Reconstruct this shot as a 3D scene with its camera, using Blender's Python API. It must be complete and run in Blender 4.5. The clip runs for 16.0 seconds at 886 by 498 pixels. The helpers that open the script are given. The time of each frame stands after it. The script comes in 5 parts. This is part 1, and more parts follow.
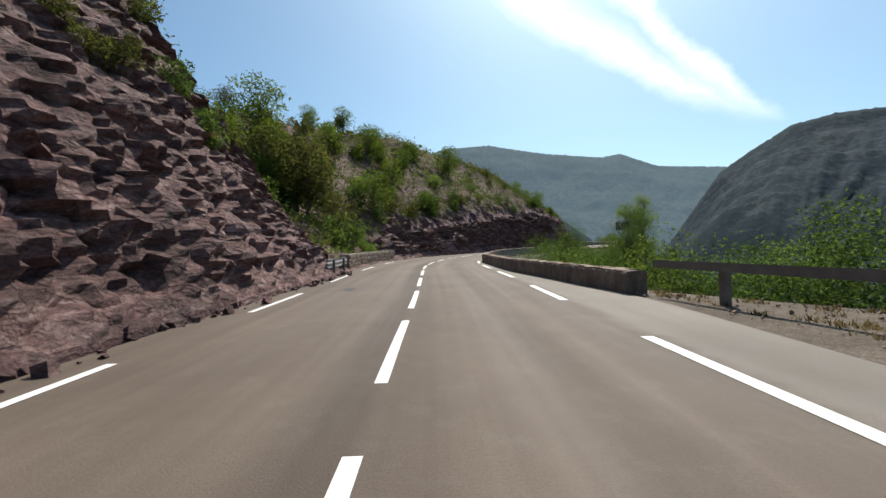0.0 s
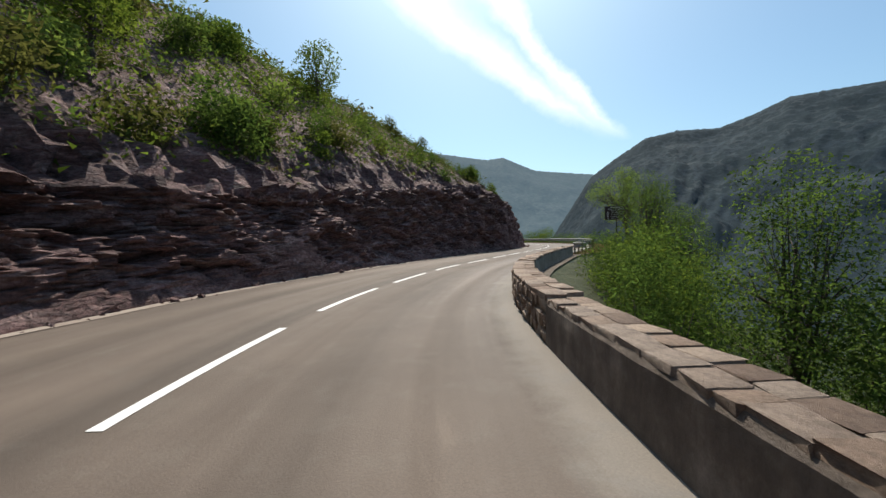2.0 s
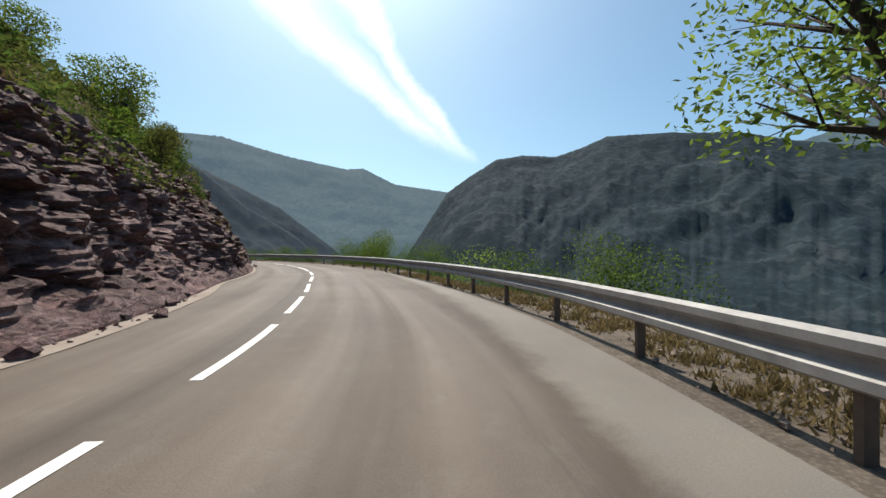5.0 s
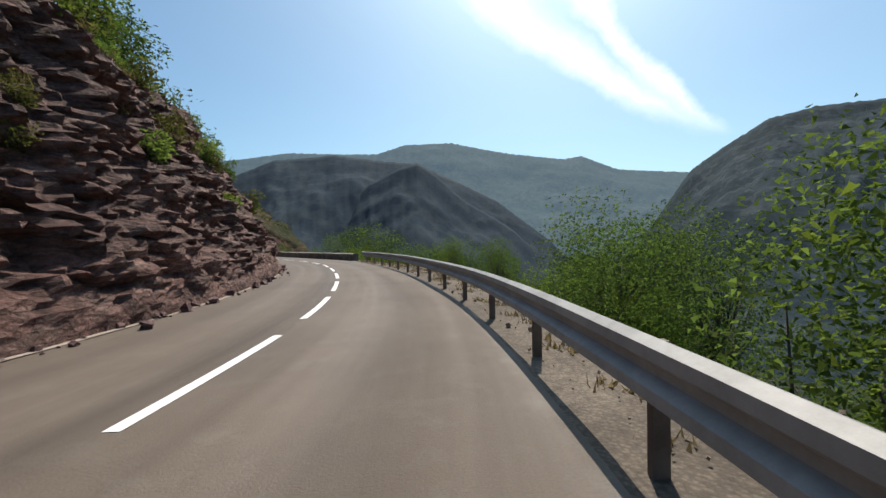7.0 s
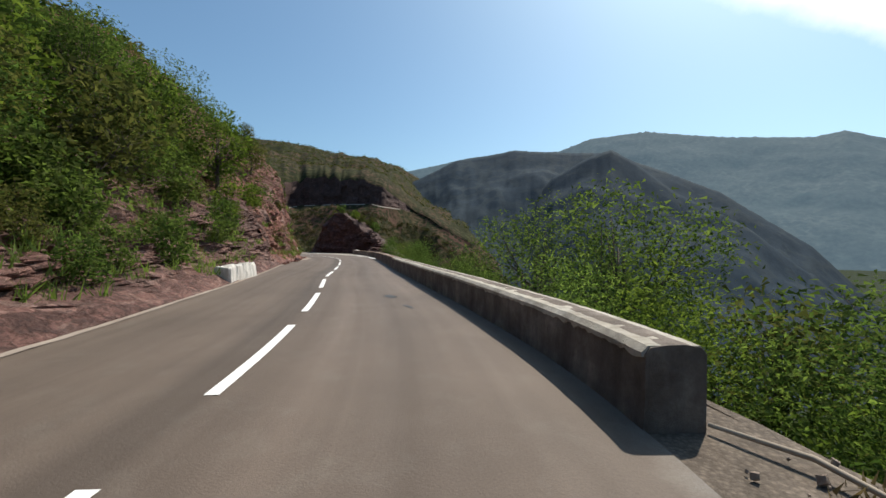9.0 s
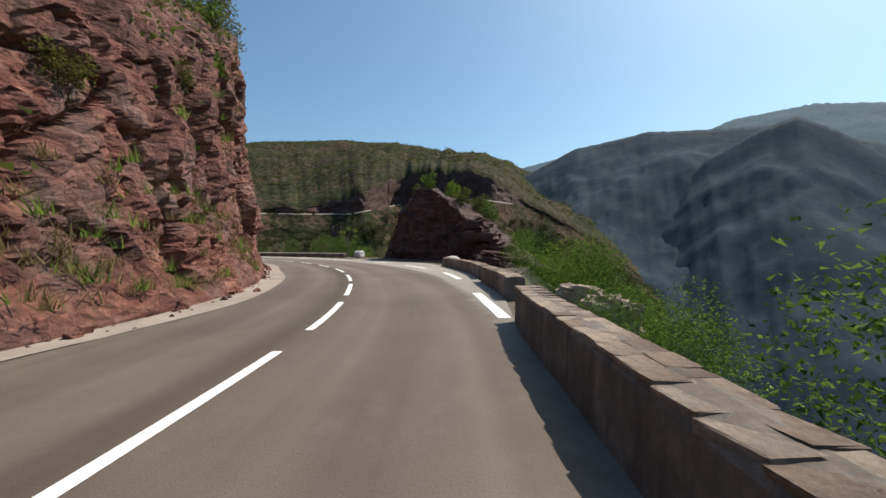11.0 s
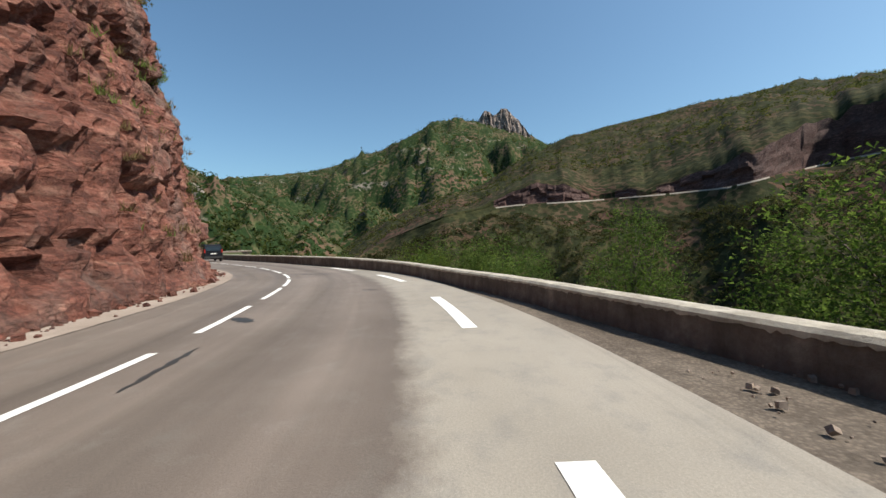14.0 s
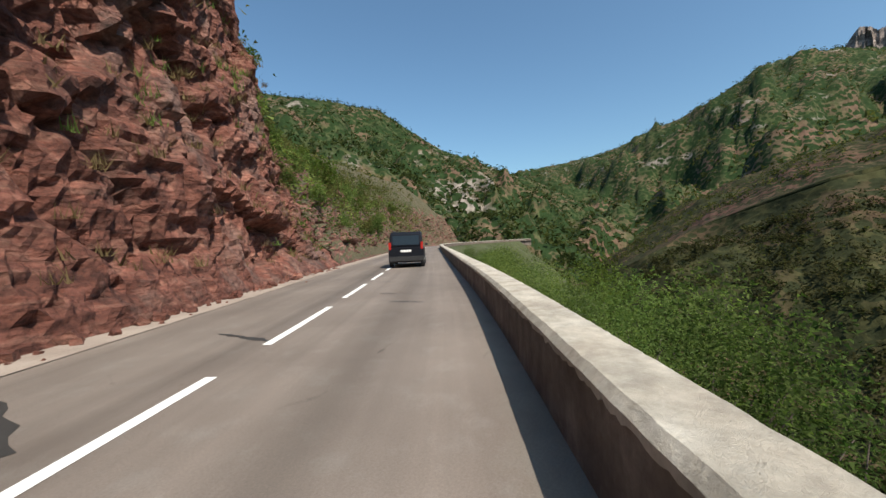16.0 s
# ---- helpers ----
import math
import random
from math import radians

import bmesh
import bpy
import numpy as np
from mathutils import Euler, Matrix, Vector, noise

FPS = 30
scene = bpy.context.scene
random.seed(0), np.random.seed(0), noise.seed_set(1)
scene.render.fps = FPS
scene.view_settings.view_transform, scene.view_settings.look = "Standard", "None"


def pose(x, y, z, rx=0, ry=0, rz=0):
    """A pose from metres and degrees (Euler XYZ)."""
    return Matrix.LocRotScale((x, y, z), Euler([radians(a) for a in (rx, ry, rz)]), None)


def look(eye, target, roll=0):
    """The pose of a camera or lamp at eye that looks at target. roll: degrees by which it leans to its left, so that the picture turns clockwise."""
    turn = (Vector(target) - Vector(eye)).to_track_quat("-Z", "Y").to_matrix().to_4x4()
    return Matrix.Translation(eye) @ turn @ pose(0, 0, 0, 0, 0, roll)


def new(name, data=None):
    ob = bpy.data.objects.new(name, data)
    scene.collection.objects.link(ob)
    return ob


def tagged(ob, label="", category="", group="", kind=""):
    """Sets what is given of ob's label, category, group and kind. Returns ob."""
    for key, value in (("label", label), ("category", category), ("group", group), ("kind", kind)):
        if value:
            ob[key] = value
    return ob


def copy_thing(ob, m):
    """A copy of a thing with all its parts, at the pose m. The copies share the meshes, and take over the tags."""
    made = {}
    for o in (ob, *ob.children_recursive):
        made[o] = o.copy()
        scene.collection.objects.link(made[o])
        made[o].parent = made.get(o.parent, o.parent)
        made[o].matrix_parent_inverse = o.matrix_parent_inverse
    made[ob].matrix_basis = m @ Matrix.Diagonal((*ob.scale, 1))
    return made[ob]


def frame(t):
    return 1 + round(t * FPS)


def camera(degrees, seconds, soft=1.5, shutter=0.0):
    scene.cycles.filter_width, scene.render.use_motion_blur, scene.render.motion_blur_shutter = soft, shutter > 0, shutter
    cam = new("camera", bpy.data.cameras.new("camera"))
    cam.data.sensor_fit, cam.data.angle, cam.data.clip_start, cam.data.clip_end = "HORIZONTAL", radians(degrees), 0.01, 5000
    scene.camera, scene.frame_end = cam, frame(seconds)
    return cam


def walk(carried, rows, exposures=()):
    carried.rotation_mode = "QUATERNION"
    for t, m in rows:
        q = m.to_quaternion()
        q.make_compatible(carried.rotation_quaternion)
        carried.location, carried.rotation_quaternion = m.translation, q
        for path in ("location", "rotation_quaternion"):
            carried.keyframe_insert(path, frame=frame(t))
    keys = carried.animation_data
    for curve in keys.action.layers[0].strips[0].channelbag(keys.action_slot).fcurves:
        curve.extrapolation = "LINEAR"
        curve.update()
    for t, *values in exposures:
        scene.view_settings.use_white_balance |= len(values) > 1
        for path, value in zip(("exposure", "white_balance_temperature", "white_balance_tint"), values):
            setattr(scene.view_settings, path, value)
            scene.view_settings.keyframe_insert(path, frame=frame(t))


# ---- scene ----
EYE = 1.30
# seconds, x, y, heading (degrees clockwise from +y), pitch, lean
PATH = [
    (0, -0.00, -0.00, 0.0, -0.7, 1.8),
    (0.5, -0.14, 8.04, 0.8, -0.8, 2.4),
    (1, -0.03, 15.70, 3.5, -1.8, 1.7),
    (1.5, 0.56, 23.34, 8.5, -2.4, 1.1),
    (2, 2.03, 31.10, 15.8, -1.5, 1.7),
    (2.5, 4.46, 38.68, 25.0, -1.5, 0.4),
    (3, 8.62, 45.67, 34.8, -1.4, 0.4),
    (3.5, 13.24, 52.06, 41.2, -1.1, 0.9),
    (4, 18.37, 58.07, 43.1, -0.6, 1.5),
    (4.5, 23.11, 63.52, 41.0, -0.4, 0.4),
    (5, 27.33, 69.36, 36.1, -0.0, 0.2),
    (5.5, 31.32, 75.58, 29.1, -0.3, 0.2),
    (6, 34.50, 82.37, 21.1, -0.4, 0.3),
    (6.5, 36.70, 89.60, 12.8, -0.6, 0.5),
    (7, 37.88, 97.08, 5.1, -0.8, 0.9),
    (7.5, 38.11, 104.63, -1.7, -1.3, 1.7),
    (8, 37.19, 112.09, -7.7, -1.0, 1.3),
    (8.5, 35.44, 119.38, -13.9, -0.8, 0.2),
    (9, 33.01, 126.49, -20.6, -0.6, -0.2),
    (9.5, 29.88, 133.31, -26.9, -0.5, -0.1),
    (10, 26.10, 139.79, -31.7, -0.5, -0.0),
    (10.5, 21.92, 145.99, -34.5, -0.5, 0.1),
    (11, 17.51, 151.99, -36.3, -0.6, 0.1),
    (11.5, 12.90, 157.74, -39.2, -0.8, 0.3),
    (12, 7.69, 162.75, -44.9, -0.6, 0.4),
    (12.5, 2.08, 167.10, -52.2, -0.1, 0.4),
    (13, -3.99, 170.67, -61.6, -0.6, 1.3),
    (13.5, -10.34, 173.09, -72.5, -0.7, 2.5),
    (14, -17.32, 174.48, -83.8, -0.9, 1.6),
    (14.5, -24.97, 174.78, -94.2, -1.0, 2.5),
    (15, -32.18, 173.64, -105.2, -1.4, 2.4),
    (15.5, -39.07, 170.87, -114.5, -1.1, 2.5),
    (16, -45.44, 167.38, -123.7, -1.3, 2.4),
]
cam = camera(97.0, 16.0)
walk(cam, [(t, pose(x, y, EYE, 90 + p, r, -h)) for t, x, y, h, p, r in PATH],
     exposures=[(0, 0.12), (9.0, 0.12), (11.5, 0.22), (13.5, 0.28), (16, 0.35)])

# ---- world and sun ----
SUN_AZ, SUN_EL = radians(20.0), radians(53.0)      # clockwise from +y, above the horizon
world = bpy.data.worlds.new("sky")
scene.world = world
world.use_nodes = True
wn, wl = world.node_tree.nodes, world.node_tree.links
wn.clear()
sky = wn.new("ShaderNodeTexSky")
sky.sky_type, sky.sun_disc = "NISHITA", False
sky.sun_elevation, sky.sun_rotation = SUN_EL, SUN_AZ
sky.air_density, sky.dust_density, sky.ozone_density = 0.95, 1.7, 0.6

def wmath(op, a, b=None, c=None):
    k = wn.new("ShaderNodeMath")
    k.operation = op
    for i, v in enumerate((a, b, c)):
        if v is None:
            continue
        if isinstance(v, (int, float)):
            k.inputs[i].default_value = v
        else:
            wl.new(v, k.inputs[i])
    return k.outputs[0]

# thin cirrus: two bands that meet low in the south, as bearing and elevation in degrees
tc, sep = wn.new("ShaderNodeTexCoord"), wn.new("ShaderNodeSeparateXYZ")
wl.new(tc.outputs["Generated"], sep.inputs[0])
az = wmath("MULTIPLY", wmath("ARCTAN2", sep.outputs[0], sep.outputs[1]), 57.2958)
el = wmath("MULTIPLY", wmath("ARCSINE", sep.outputs[2]), 57.2958)
wisp = wn.new("ShaderNodeTexNoise")
wisp.inputs["Scale"].default_value, wisp.inputs["Detail"].default_value, wisp.inputs["Roughness"].default_value = 7.0, 7.0, 0.6
wl.new(tc.outputs["Generated"], wisp.inputs["Vector"])
ragged = wmath("MULTIPLY_ADD", wisp.outputs["Fac"], 8.0, -4.0)

def cirrus(az0, el0, slope, wide, low, high):
    """A band through (az0, el0) that moves slope degrees of bearing for each degree of elevation."""
    off = wmath("ADD", wmath("SUBTRACT", az, wmath("MULTIPLY_ADD", el, slope, az0 - slope * el0)), ragged)
    width = wmath("MULTIPLY_ADD", el, wide, 0.4)
    inside = wmath("SUBTRACT", 1.0, wmath("MINIMUM", wmath("DIVIDE", wmath("ABSOLUTE", off), width), 1.0))
    fade = wmath("MULTIPLY", wmath("MINIMUM", wmath("MAXIMUM", wmath("MULTIPLY_ADD", el, 0.14, -0.14 * low), 0.0), 1.0), wmath("MINIMUM", wmath("MAXIMUM", wmath("MULTIPLY_ADD", el, -0.05, 0.05 * high), 0.0), 1.0))
    return wmath("MULTIPLY", wmath("POWER", inside, 1.15), fade)
cloud = wmath("MINIMUM", wmath("ADD", cirrus(33.5, 17.0, -1.45, 0.2, 12.0, 60.0), cirrus(34.8, 19.0, -0.9, 0.085, 12.0, 60.0)), 1.0)
veil = wmath("MULTIPLY", cloud, 0.75)
mixc = wn.new("ShaderNodeMix")
mixc.data_type = "RGBA"
wl.new(veil, mixc.inputs[0])
clear = wn.new("ShaderNodeMix")
clear.data_type, clear.blend_type = "RGBA", "MULTIPLY"
clear.inputs[0].default_value = 1.0
clear.inputs[7].default_value = (0.77, 1.0, 1.05, 1)
wl.new(sky.outputs[0], clear.inputs[6])
wl.new(clear.outputs[2], mixc.inputs[6])
mixc.inputs[7].default_value = (11.0, 11.2, 11.0, 1)
bg = wn.new("ShaderNodeBackground")
bg.inputs["Strength"].default_value = 0.122
wo = wn.new("ShaderNodeOutputWorld")
wl.new(mixc.outputs[2], bg.inputs["Color"])
wl.new(bg.outputs[0], wo.inputs["Surface"])
sun_data = bpy.data.lights.new("sun", "SUN")
sun_data.energy, sun_data.angle, sun_data.color = 5.0, radians(0.55), (1.0, 0.918, 0.8)
sun = new("sun", sun_data)
toward = Vector((math.sin(SUN_AZ) * math.cos(SUN_EL), math.cos(SUN_AZ) * math.cos(SUN_EL), math.sin(SUN_EL)))
sun.matrix_world = look(toward * 300, (0, 0, 0))

# ---- materials ----
def shader(name, rough=0.8, metal=0.0, spec=0.3):
    m = bpy.data.materials.new(name)
    m.use_nodes = True
    n, l = m.node_tree.nodes, m.node_tree.links
    b = n["Principled BSDF"]
    b.inputs["Roughness"].default_value, b.inputs["Metallic"].default_value = rough, metal
    b.inputs["Specular IOR Level"].default_value = spec
    return m, n, l, b

def coords(n, l, scale=(1, 1, 1), turn=(0, 0, 0), which="Object"):
    c, mp = n.new("ShaderNodeTexCoord"), n.new("ShaderNodeMapping")
    mp.inputs["Scale"].default_value = scale
    mp.inputs["Rotation"].default_value = [radians(a) for a in turn]
    l.new(c.outputs[which], mp.inputs["Vector"])
    return mp.outputs[0]

def grain(n, l, vec, scale, detail=6, rough=0.6, kind="noise", distort=0.0):
    if kind == "noise":
        t = n.new("ShaderNodeTexNoise")
        t.inputs["Detail"].default_value, t.inputs["Roughness"].default_value = detail, rough
        t.inputs["Distortion"].default_value = distort
        out = t.outputs["Fac"]
    else:
        t = n.new("ShaderNodeTexVoronoi")
        t.feature = kind
        out = t.outputs["Distance"]
    t.inputs["Scale"].default_value = scale
    l.new(vec, t.inputs["Vector"])
    return out

def ramp(n, l, fac, stops):
    r = n.new("ShaderNodeValToRGB")
    while len(r.color_ramp.elements) < len(stops):
        r.color_ramp.elements.new(0.5)
    for e, (p, c) in zip(r.color_ramp.elements, stops):
        e.position, e.color = p, (*c, 1) if len(c) == 3 else c
    l.new(fac, r.inputs["Fac"])
    return r.outputs["Color"]

def blend(n, l, a, b, fac, mode="MIX"):
    x = n.new("ShaderNodeMix")
    x.data_type, x.blend_type = "RGBA", mode
    for k, v in ((6, a), (7, b)):
        if isinstance(v, tuple):
            x.inputs[k].default_value = (*v, 1)
        else:
            l.new(v, x.inputs[k])
    if isinstance(fac, float):
        x.inputs[0].default_value = fac
    else:
        l.new(fac, x.inputs[0])
    return x.outputs[2]

def bump(n, l, b, height, strength=0.5, dist=0.05):
    k = n.new("ShaderNodeBump")
    k.inputs["Strength"].default_value, k.inputs["Distance"].default_value = strength, dist
    l.new(height, k.inputs["Height"])
    l.new(k.outputs[0], b.inputs["Normal"])

def grey(v):
    return (v, v, v)

def spaced(n, l, value, lo, hi, a=0.0, b=1.0):
    k = n.new("ShaderNodeMapRange")
    for key, v in (("From Min", lo), ("From Max", hi), ("To Min", a), ("To Max", b)):
        k.inputs[key].default_value = v
    l.new(value, k.inputs["Value"])
    return k.outputs[0]

def added(n, l, a, b, scale=1.0):
    """a + b * scale."""
    k = n.new("ShaderNodeMath")
    k.operation = "MULTIPLY_ADD"
    l.new(b, k.inputs[0])
    k.inputs[1].default_value = scale
    l.new(a, k.inputs[2])
    return k.outputs[0]

def uv_xy(n, l, name):
    u, x = n.new("ShaderNodeUVMap"), n.new("ShaderNodeSeparateXYZ")
    u.uv_map = name
    l.new(u.outputs[0], x.inputs[0])
    return x.outputs["X"], x.outputs["Y"]

def pavement():
    """Worn asphalt with polished wheel tracks, which breaks up into the older, paler surface of the shoulder."""
    m, n, l, b = shader("worn asphalt", 0.72, spec=0.35)
    v = coords(n, l)
    across, along = uv_xy(n, l, "run")
    beyond, _ = uv_xy(n, l, "edge")
    big, mid, fine = grain(n, l, v, 0.35, 5), grain(n, l, v, 2.2, 8, 0.7), grain(n, l, v, 55, 3, 0.85)
    streak = grain(n, l, coords(n, l, (1.15, 0.03, 1), which="UV"), 1.0, 6, 0.55, distort=0.35)
    patch = grain(n, l, coords(n, l, (0.5, 0.09, 1), which="UV"), 1.0, 9, 0.72, distort=0.8)
    # the carriageway
    col = ramp(n, l, big, [(0.3, (0.106, 0.079, 0.061)), (0.7, (0.149, 0.113, 0.088))])
    col = blend(n, l, col, (0.19, 0.165, 0.137), ramp(n, l, mid, [(0.52, grey(0)), (0.8, grey(0.45))]))
    x = added(n, l, across, grain(n, l, coords(n, l, (0.6, 0.12, 1), which="UV"), 1.0, 5, 0.6), 0.5)
    x = spaced(n, l, x, -3.75, 4.25)
    tracks = [(-4, 0.86), (-2.7, 1.12), (-1.9, 0.92), (-1.1, 1.12), (-0.62, 0.95), (-0.38, 0.68), (-0.1, 0.8), (0.06, 0.97), (0.85, 1.18), (1.6, 0.9), (2.3, 1.16), (3.1, 0.9)]
    col = blend(n, l, col, ramp(n, l, x, [((p + 4) / 8, grey(g)) for p, g in tracks]), 0.9, "MULTIPLY")
    col = blend(n, l, col, ramp(n, l, streak, [(0.3, grey(0.78)), (0.5, grey(0.98)), (0.72, grey(1.22))]), 0.9, "MULTIPLY")
    col = blend(n, l, col, ramp(n, l, patch, [(0.27, grey(0.55)), (0.36, grey(1.0)), (0.66, grey(1.0)), (0.74, grey(1.3))]), 1.0, "MULTIPLY")
    crack = grain(n, l, coords(n, l, (0.9, 0.35, 1), which="UV"), 0.55, 0, 0, "DISTANCE_TO_EDGE")
    crack = added(n, l, crack, grain(n, l, v, 1.1, 6, 0.7), 0.14)
    col = blend(n, l, col, ramp(n, l, crack, [(0.052, grey(0.45)), (0.066, grey(1.0))]), ramp(n, l, grain(n, l, v, 0.12, 3), [(0.5, grey(0)), (0.6, grey(0.8))]), "MULTIPLY")
    # greyer past s 178, with the road's stronger sunlit return painted in
    sun_gain = spaced(n, l, along, 178.0, 226.0)
    col = blend(n, l, col, blend(n, l, col, (1.45, 1.58, 1.72), 1.0, "MULTIPLY"), sun_gain)
    # the shoulder
    old = ramp(n, l, big, [(0.3, (0.16, 0.137, 0.115)), (0.7, (0.22, 0.192, 0.162))])
    pale = ramp(n, l, big, [(0.3, (0.29, 0.258, 0.215)), (0.7, (0.37, 0.332, 0.28))])
    wear = blend(n, l, old, pale, spaced(n, l, along, 172.0, 188.0))
    wear = blend(n, l, wear, blend(n, l, wear, grey(0.72), 1.0, "MULTIPLY"), spaced(n, l, along, 224.0, 236.0))
    wear = blend(n, l, wear, grey(0.16), ramp(n, l, mid, [(0.5, grey(0)), (0.75, grey(0.5))]))
    wear = blend(n, l, wear, ramp(n, l, patch, [(0.3, grey(0.72)), (0.42, grey(1.0)), (0.7, grey(1.1))]), 0.8, "MULTIPLY")
    broken = added(n, l, beyond, grain(n, l, v, 1.3, 9, 0.75), 0.9)
    col = blend(n, l, col, wear, ramp(n, l, spaced(n, l, broken, 0.2, 0.8), [(0.2, grey(0)), (0.75, grey(1))]))
    speck = grain(n, l, v, 130, 2, 0.5)
    col = blend(n, l, col, ramp(n, l, fine, [(0.3, grey(0.55)), (0.7, grey(1.08))]), 0.55, "MULTIPLY")
    col = blend(n, l, col, ramp(n, l, speck, [(0.6, grey(1.0)), (0.75, grey(1.5))]), 0.5, "MULTIPLY")
    l.new(col, b.inputs["Base Color"])
    l.new(ramp(n, l, streak, [(0.3, grey(0.82)), (0.7, grey(0.62))]), b.inputs["Roughness"])
    bump(n, l, b, fine, 0.4, 0.012)
    return m
ASPHALT = pavement()

def dusty_concrete():
    m, n, l, b = shader("dusty concrete strip", 0.85, spec=0.25)
    v = coords(n, l)
    col = ramp(n, l, grain(n, l, v, 0.8, 8, 0.7), [(0.3, (0.26, 0.205, 0.17)), (0.7, (0.4, 0.335, 0.28))])
    col = blend(n, l, col, ramp(n, l, grain(n, l, v, 30, 6, 0.8), [(0.3, grey(0.6)), (0.7, grey(1.15))]), 0.6, "MULTIPLY")
    l.new(col, b.inputs["Base Color"])
    bump(n, l, b, grain(n, l, v, 40, 4, 0.8), 0.4, 0.012)
    return m
SHOULDER = dusty_concrete()

def gravel():
    m, n, l, b = shader("brown gravel", 0.9, spec=0.2)
    v = coords(n, l)
    big, mid, fine = grain(n, l, v, 0.5, 6), grain(n, l, v, 5, 8, 0.75), grain(n, l, v, 26, 0, 0, "F1")
    col = ramp(n, l, big, [(0.3, (0.115, 0.09, 0.07)), (0.7, (0.205, 0.168, 0.134))])
    col = blend(n, l, col, ramp(n, l, mid, [(0.3, grey(0.5)), (0.7, grey(1.35))]), 0.8, "MULTIPLY")
    col = blend(n, l, col, ramp(n, l, fine, [(0.1, grey(1.35)), (0.6, grey(0.4))]), 0.45, "MULTIPLY")
    l.new(col, b.inputs["Base Color"])
    bump(n, l, b, blend(n, l, fine, mid, 0.8), 0.9, 0.03)
    return m
GRAVEL = gravel()

def paint_white():
    m, n, l, b = shader("road paint", 0.6)
    v = coords(n, l)
    col = ramp(n, l, grain(n, l, v, 14, 8, 0.75), [(0.25, (0.35, 0.34, 0.32)), (0.42, (0.78, 0.77, 0.74))])
    l.new(col, b.inputs["Base Color"])
    return m
PAINT = paint_white()

def rock(name, dark, mid, pale, scale=1.0, soil=None, ledge=(1.0, 1.2), tint=None, relief=0.16, seam=0.6):
    m, n, l, b = shader(name, 0.8, spec=0.3)
    v = coords(n, l, (0.6 * scale, 0.6 * scale, 2.2 * scale), (14, -10, 20))
    v2 = coords(n, l, (scale, scale, scale))
    beds = grain(n, l, v, 1.6, 12, 0.72, distort=0.9)
    warp = n.new("ShaderNodeTexNoise")
    warp.inputs["Scale"].default_value, warp.inputs["Detail"].default_value = 1.8, 5
    l.new(v2, warp.inputs["Vector"])
    bent = n.new("ShaderNodeVectorMath")
    bent.operation = "MULTIPLY_ADD"
    l.new(warp.outputs["Color"], bent.inputs[0])
    bent.inputs[1].default_value = (1.1, 1.1, 1.1)
    l.new(v, bent.inputs[2])
    block, chip, crack = grain(n, l, bent.outputs[0], 1.7, 0, 0, "F1"), grain(n, l, bent.outputs[0], 5.5, 0, 0, "F1"), grain(n, l, bent.outputs[0], 1.7, 0, 0, "DISTANCE_TO_EDGE")
    fine = grain(n, l, v2, 7, 12, 0.8)
    grit = grain(n, l, v, 14, 6, 0.75)
    big = grain(n, l, v2, 0.22, 5)
    col = ramp(n, l, beds, [(0.3, dark), (0.5, mid), (0.7, pale)])
    tone = n.new("ShaderNodeTexVoronoi")
    tone.inputs["Scale"].default_value = 1.7
    l.new(bent.outputs[0], tone.inputs["Vector"])
    shade = n.new("ShaderNodeSeparateColor")
    l.new(tone.outputs["Color"], shade.inputs[0])
    col = blend(n, l, col, ramp(n, l, shade.outputs[0], [(0.0, grey(0.62)), (0.55, grey(1.0)), (1.0, grey(1.32))]), 0.8, "MULTIPLY")
    if tint:
        col = blend(n, l, col, tint, ramp(n, l, grain(n, l, coords(n, l, (1, 1, 0.5)), 0.5, 9, 0.7), [(0.5, grey(0)), (0.64, grey(0.6))]))
    col = blend(n, l, col, ramp(n, l, fine, [(0.32, grey(0.3)), (0.5, grey(0.95)), (0.75, grey(1.6))]), 0.9, "MULTIPLY")
    col = blend(n, l, col, ramp(n, l, big, [(0.3, grey(0.65)), (0.65, grey(1.2))]), 0.8, "MULTIPLY")
    col = blend(n, l, col, ramp(n, l, crack, [(0.0, grey(0.3)), (0.05, grey(1.0))]), seam, "MULTIPLY")
    col = blend(n, l, col, ramp(n, l, chip, [(0.1, grey(1.2)), (0.75, grey(0.6))]), 0.6, "MULTIPLY")
    if soil:
        g = n.new("ShaderNodeNewGeometry")
        sx = n.new("ShaderNodeSeparateXYZ")
        l.new(g.outputs["Normal"], sx.inputs[0])
        ad = n.new("ShaderNodeMath")
        ad.operation = "MULTIPLY_ADD"
        l.new(grain(n, l, v2, 0.9, 9, 0.75), ad.inputs[0])
        ad.inputs[1].default_value = 0.8
        l.new(sx.outputs["Z"], ad.inputs[2])
        sc = ramp(n, l, grain(n, l, v2, 3.0, 9, 0.8), soil)
        col = blend(n, l, col, sc, ramp(n, l, ad.outputs[0], [(ledge[0], grey(0)), (ledge[1], grey(1))]))
    l.new(col, b.inputs["Base Color"])
    bump(n, l, b, blend(n, l, blend(n, l, blend(n, l, fine, beds, 0.5), grit, 0.3), blend(n, l, block, chip, 0.5), 0.45), 1.0, relief / scale)
    return m

EARTH = [(0.3, (0.036, 0.042, 0.018)), (0.5, (0.075, 0.066, 0.034)), (0.72, (0.135, 0.098, 0.065))]
EARTH_S = [(0.3, (0.036, 0.038, 0.017)), (0.5, (0.075, 0.06, 0.036)), (0.72, (0.14, 0.1, 0.07))]
ROCK_A = rock("purple shale", (0.072, 0.039, 0.038), (0.2, 0.11, 0.103), (0.4, 0.285, 0.262), 1.0, EARTH_S, (1.02, 1.2), relief=0.3)
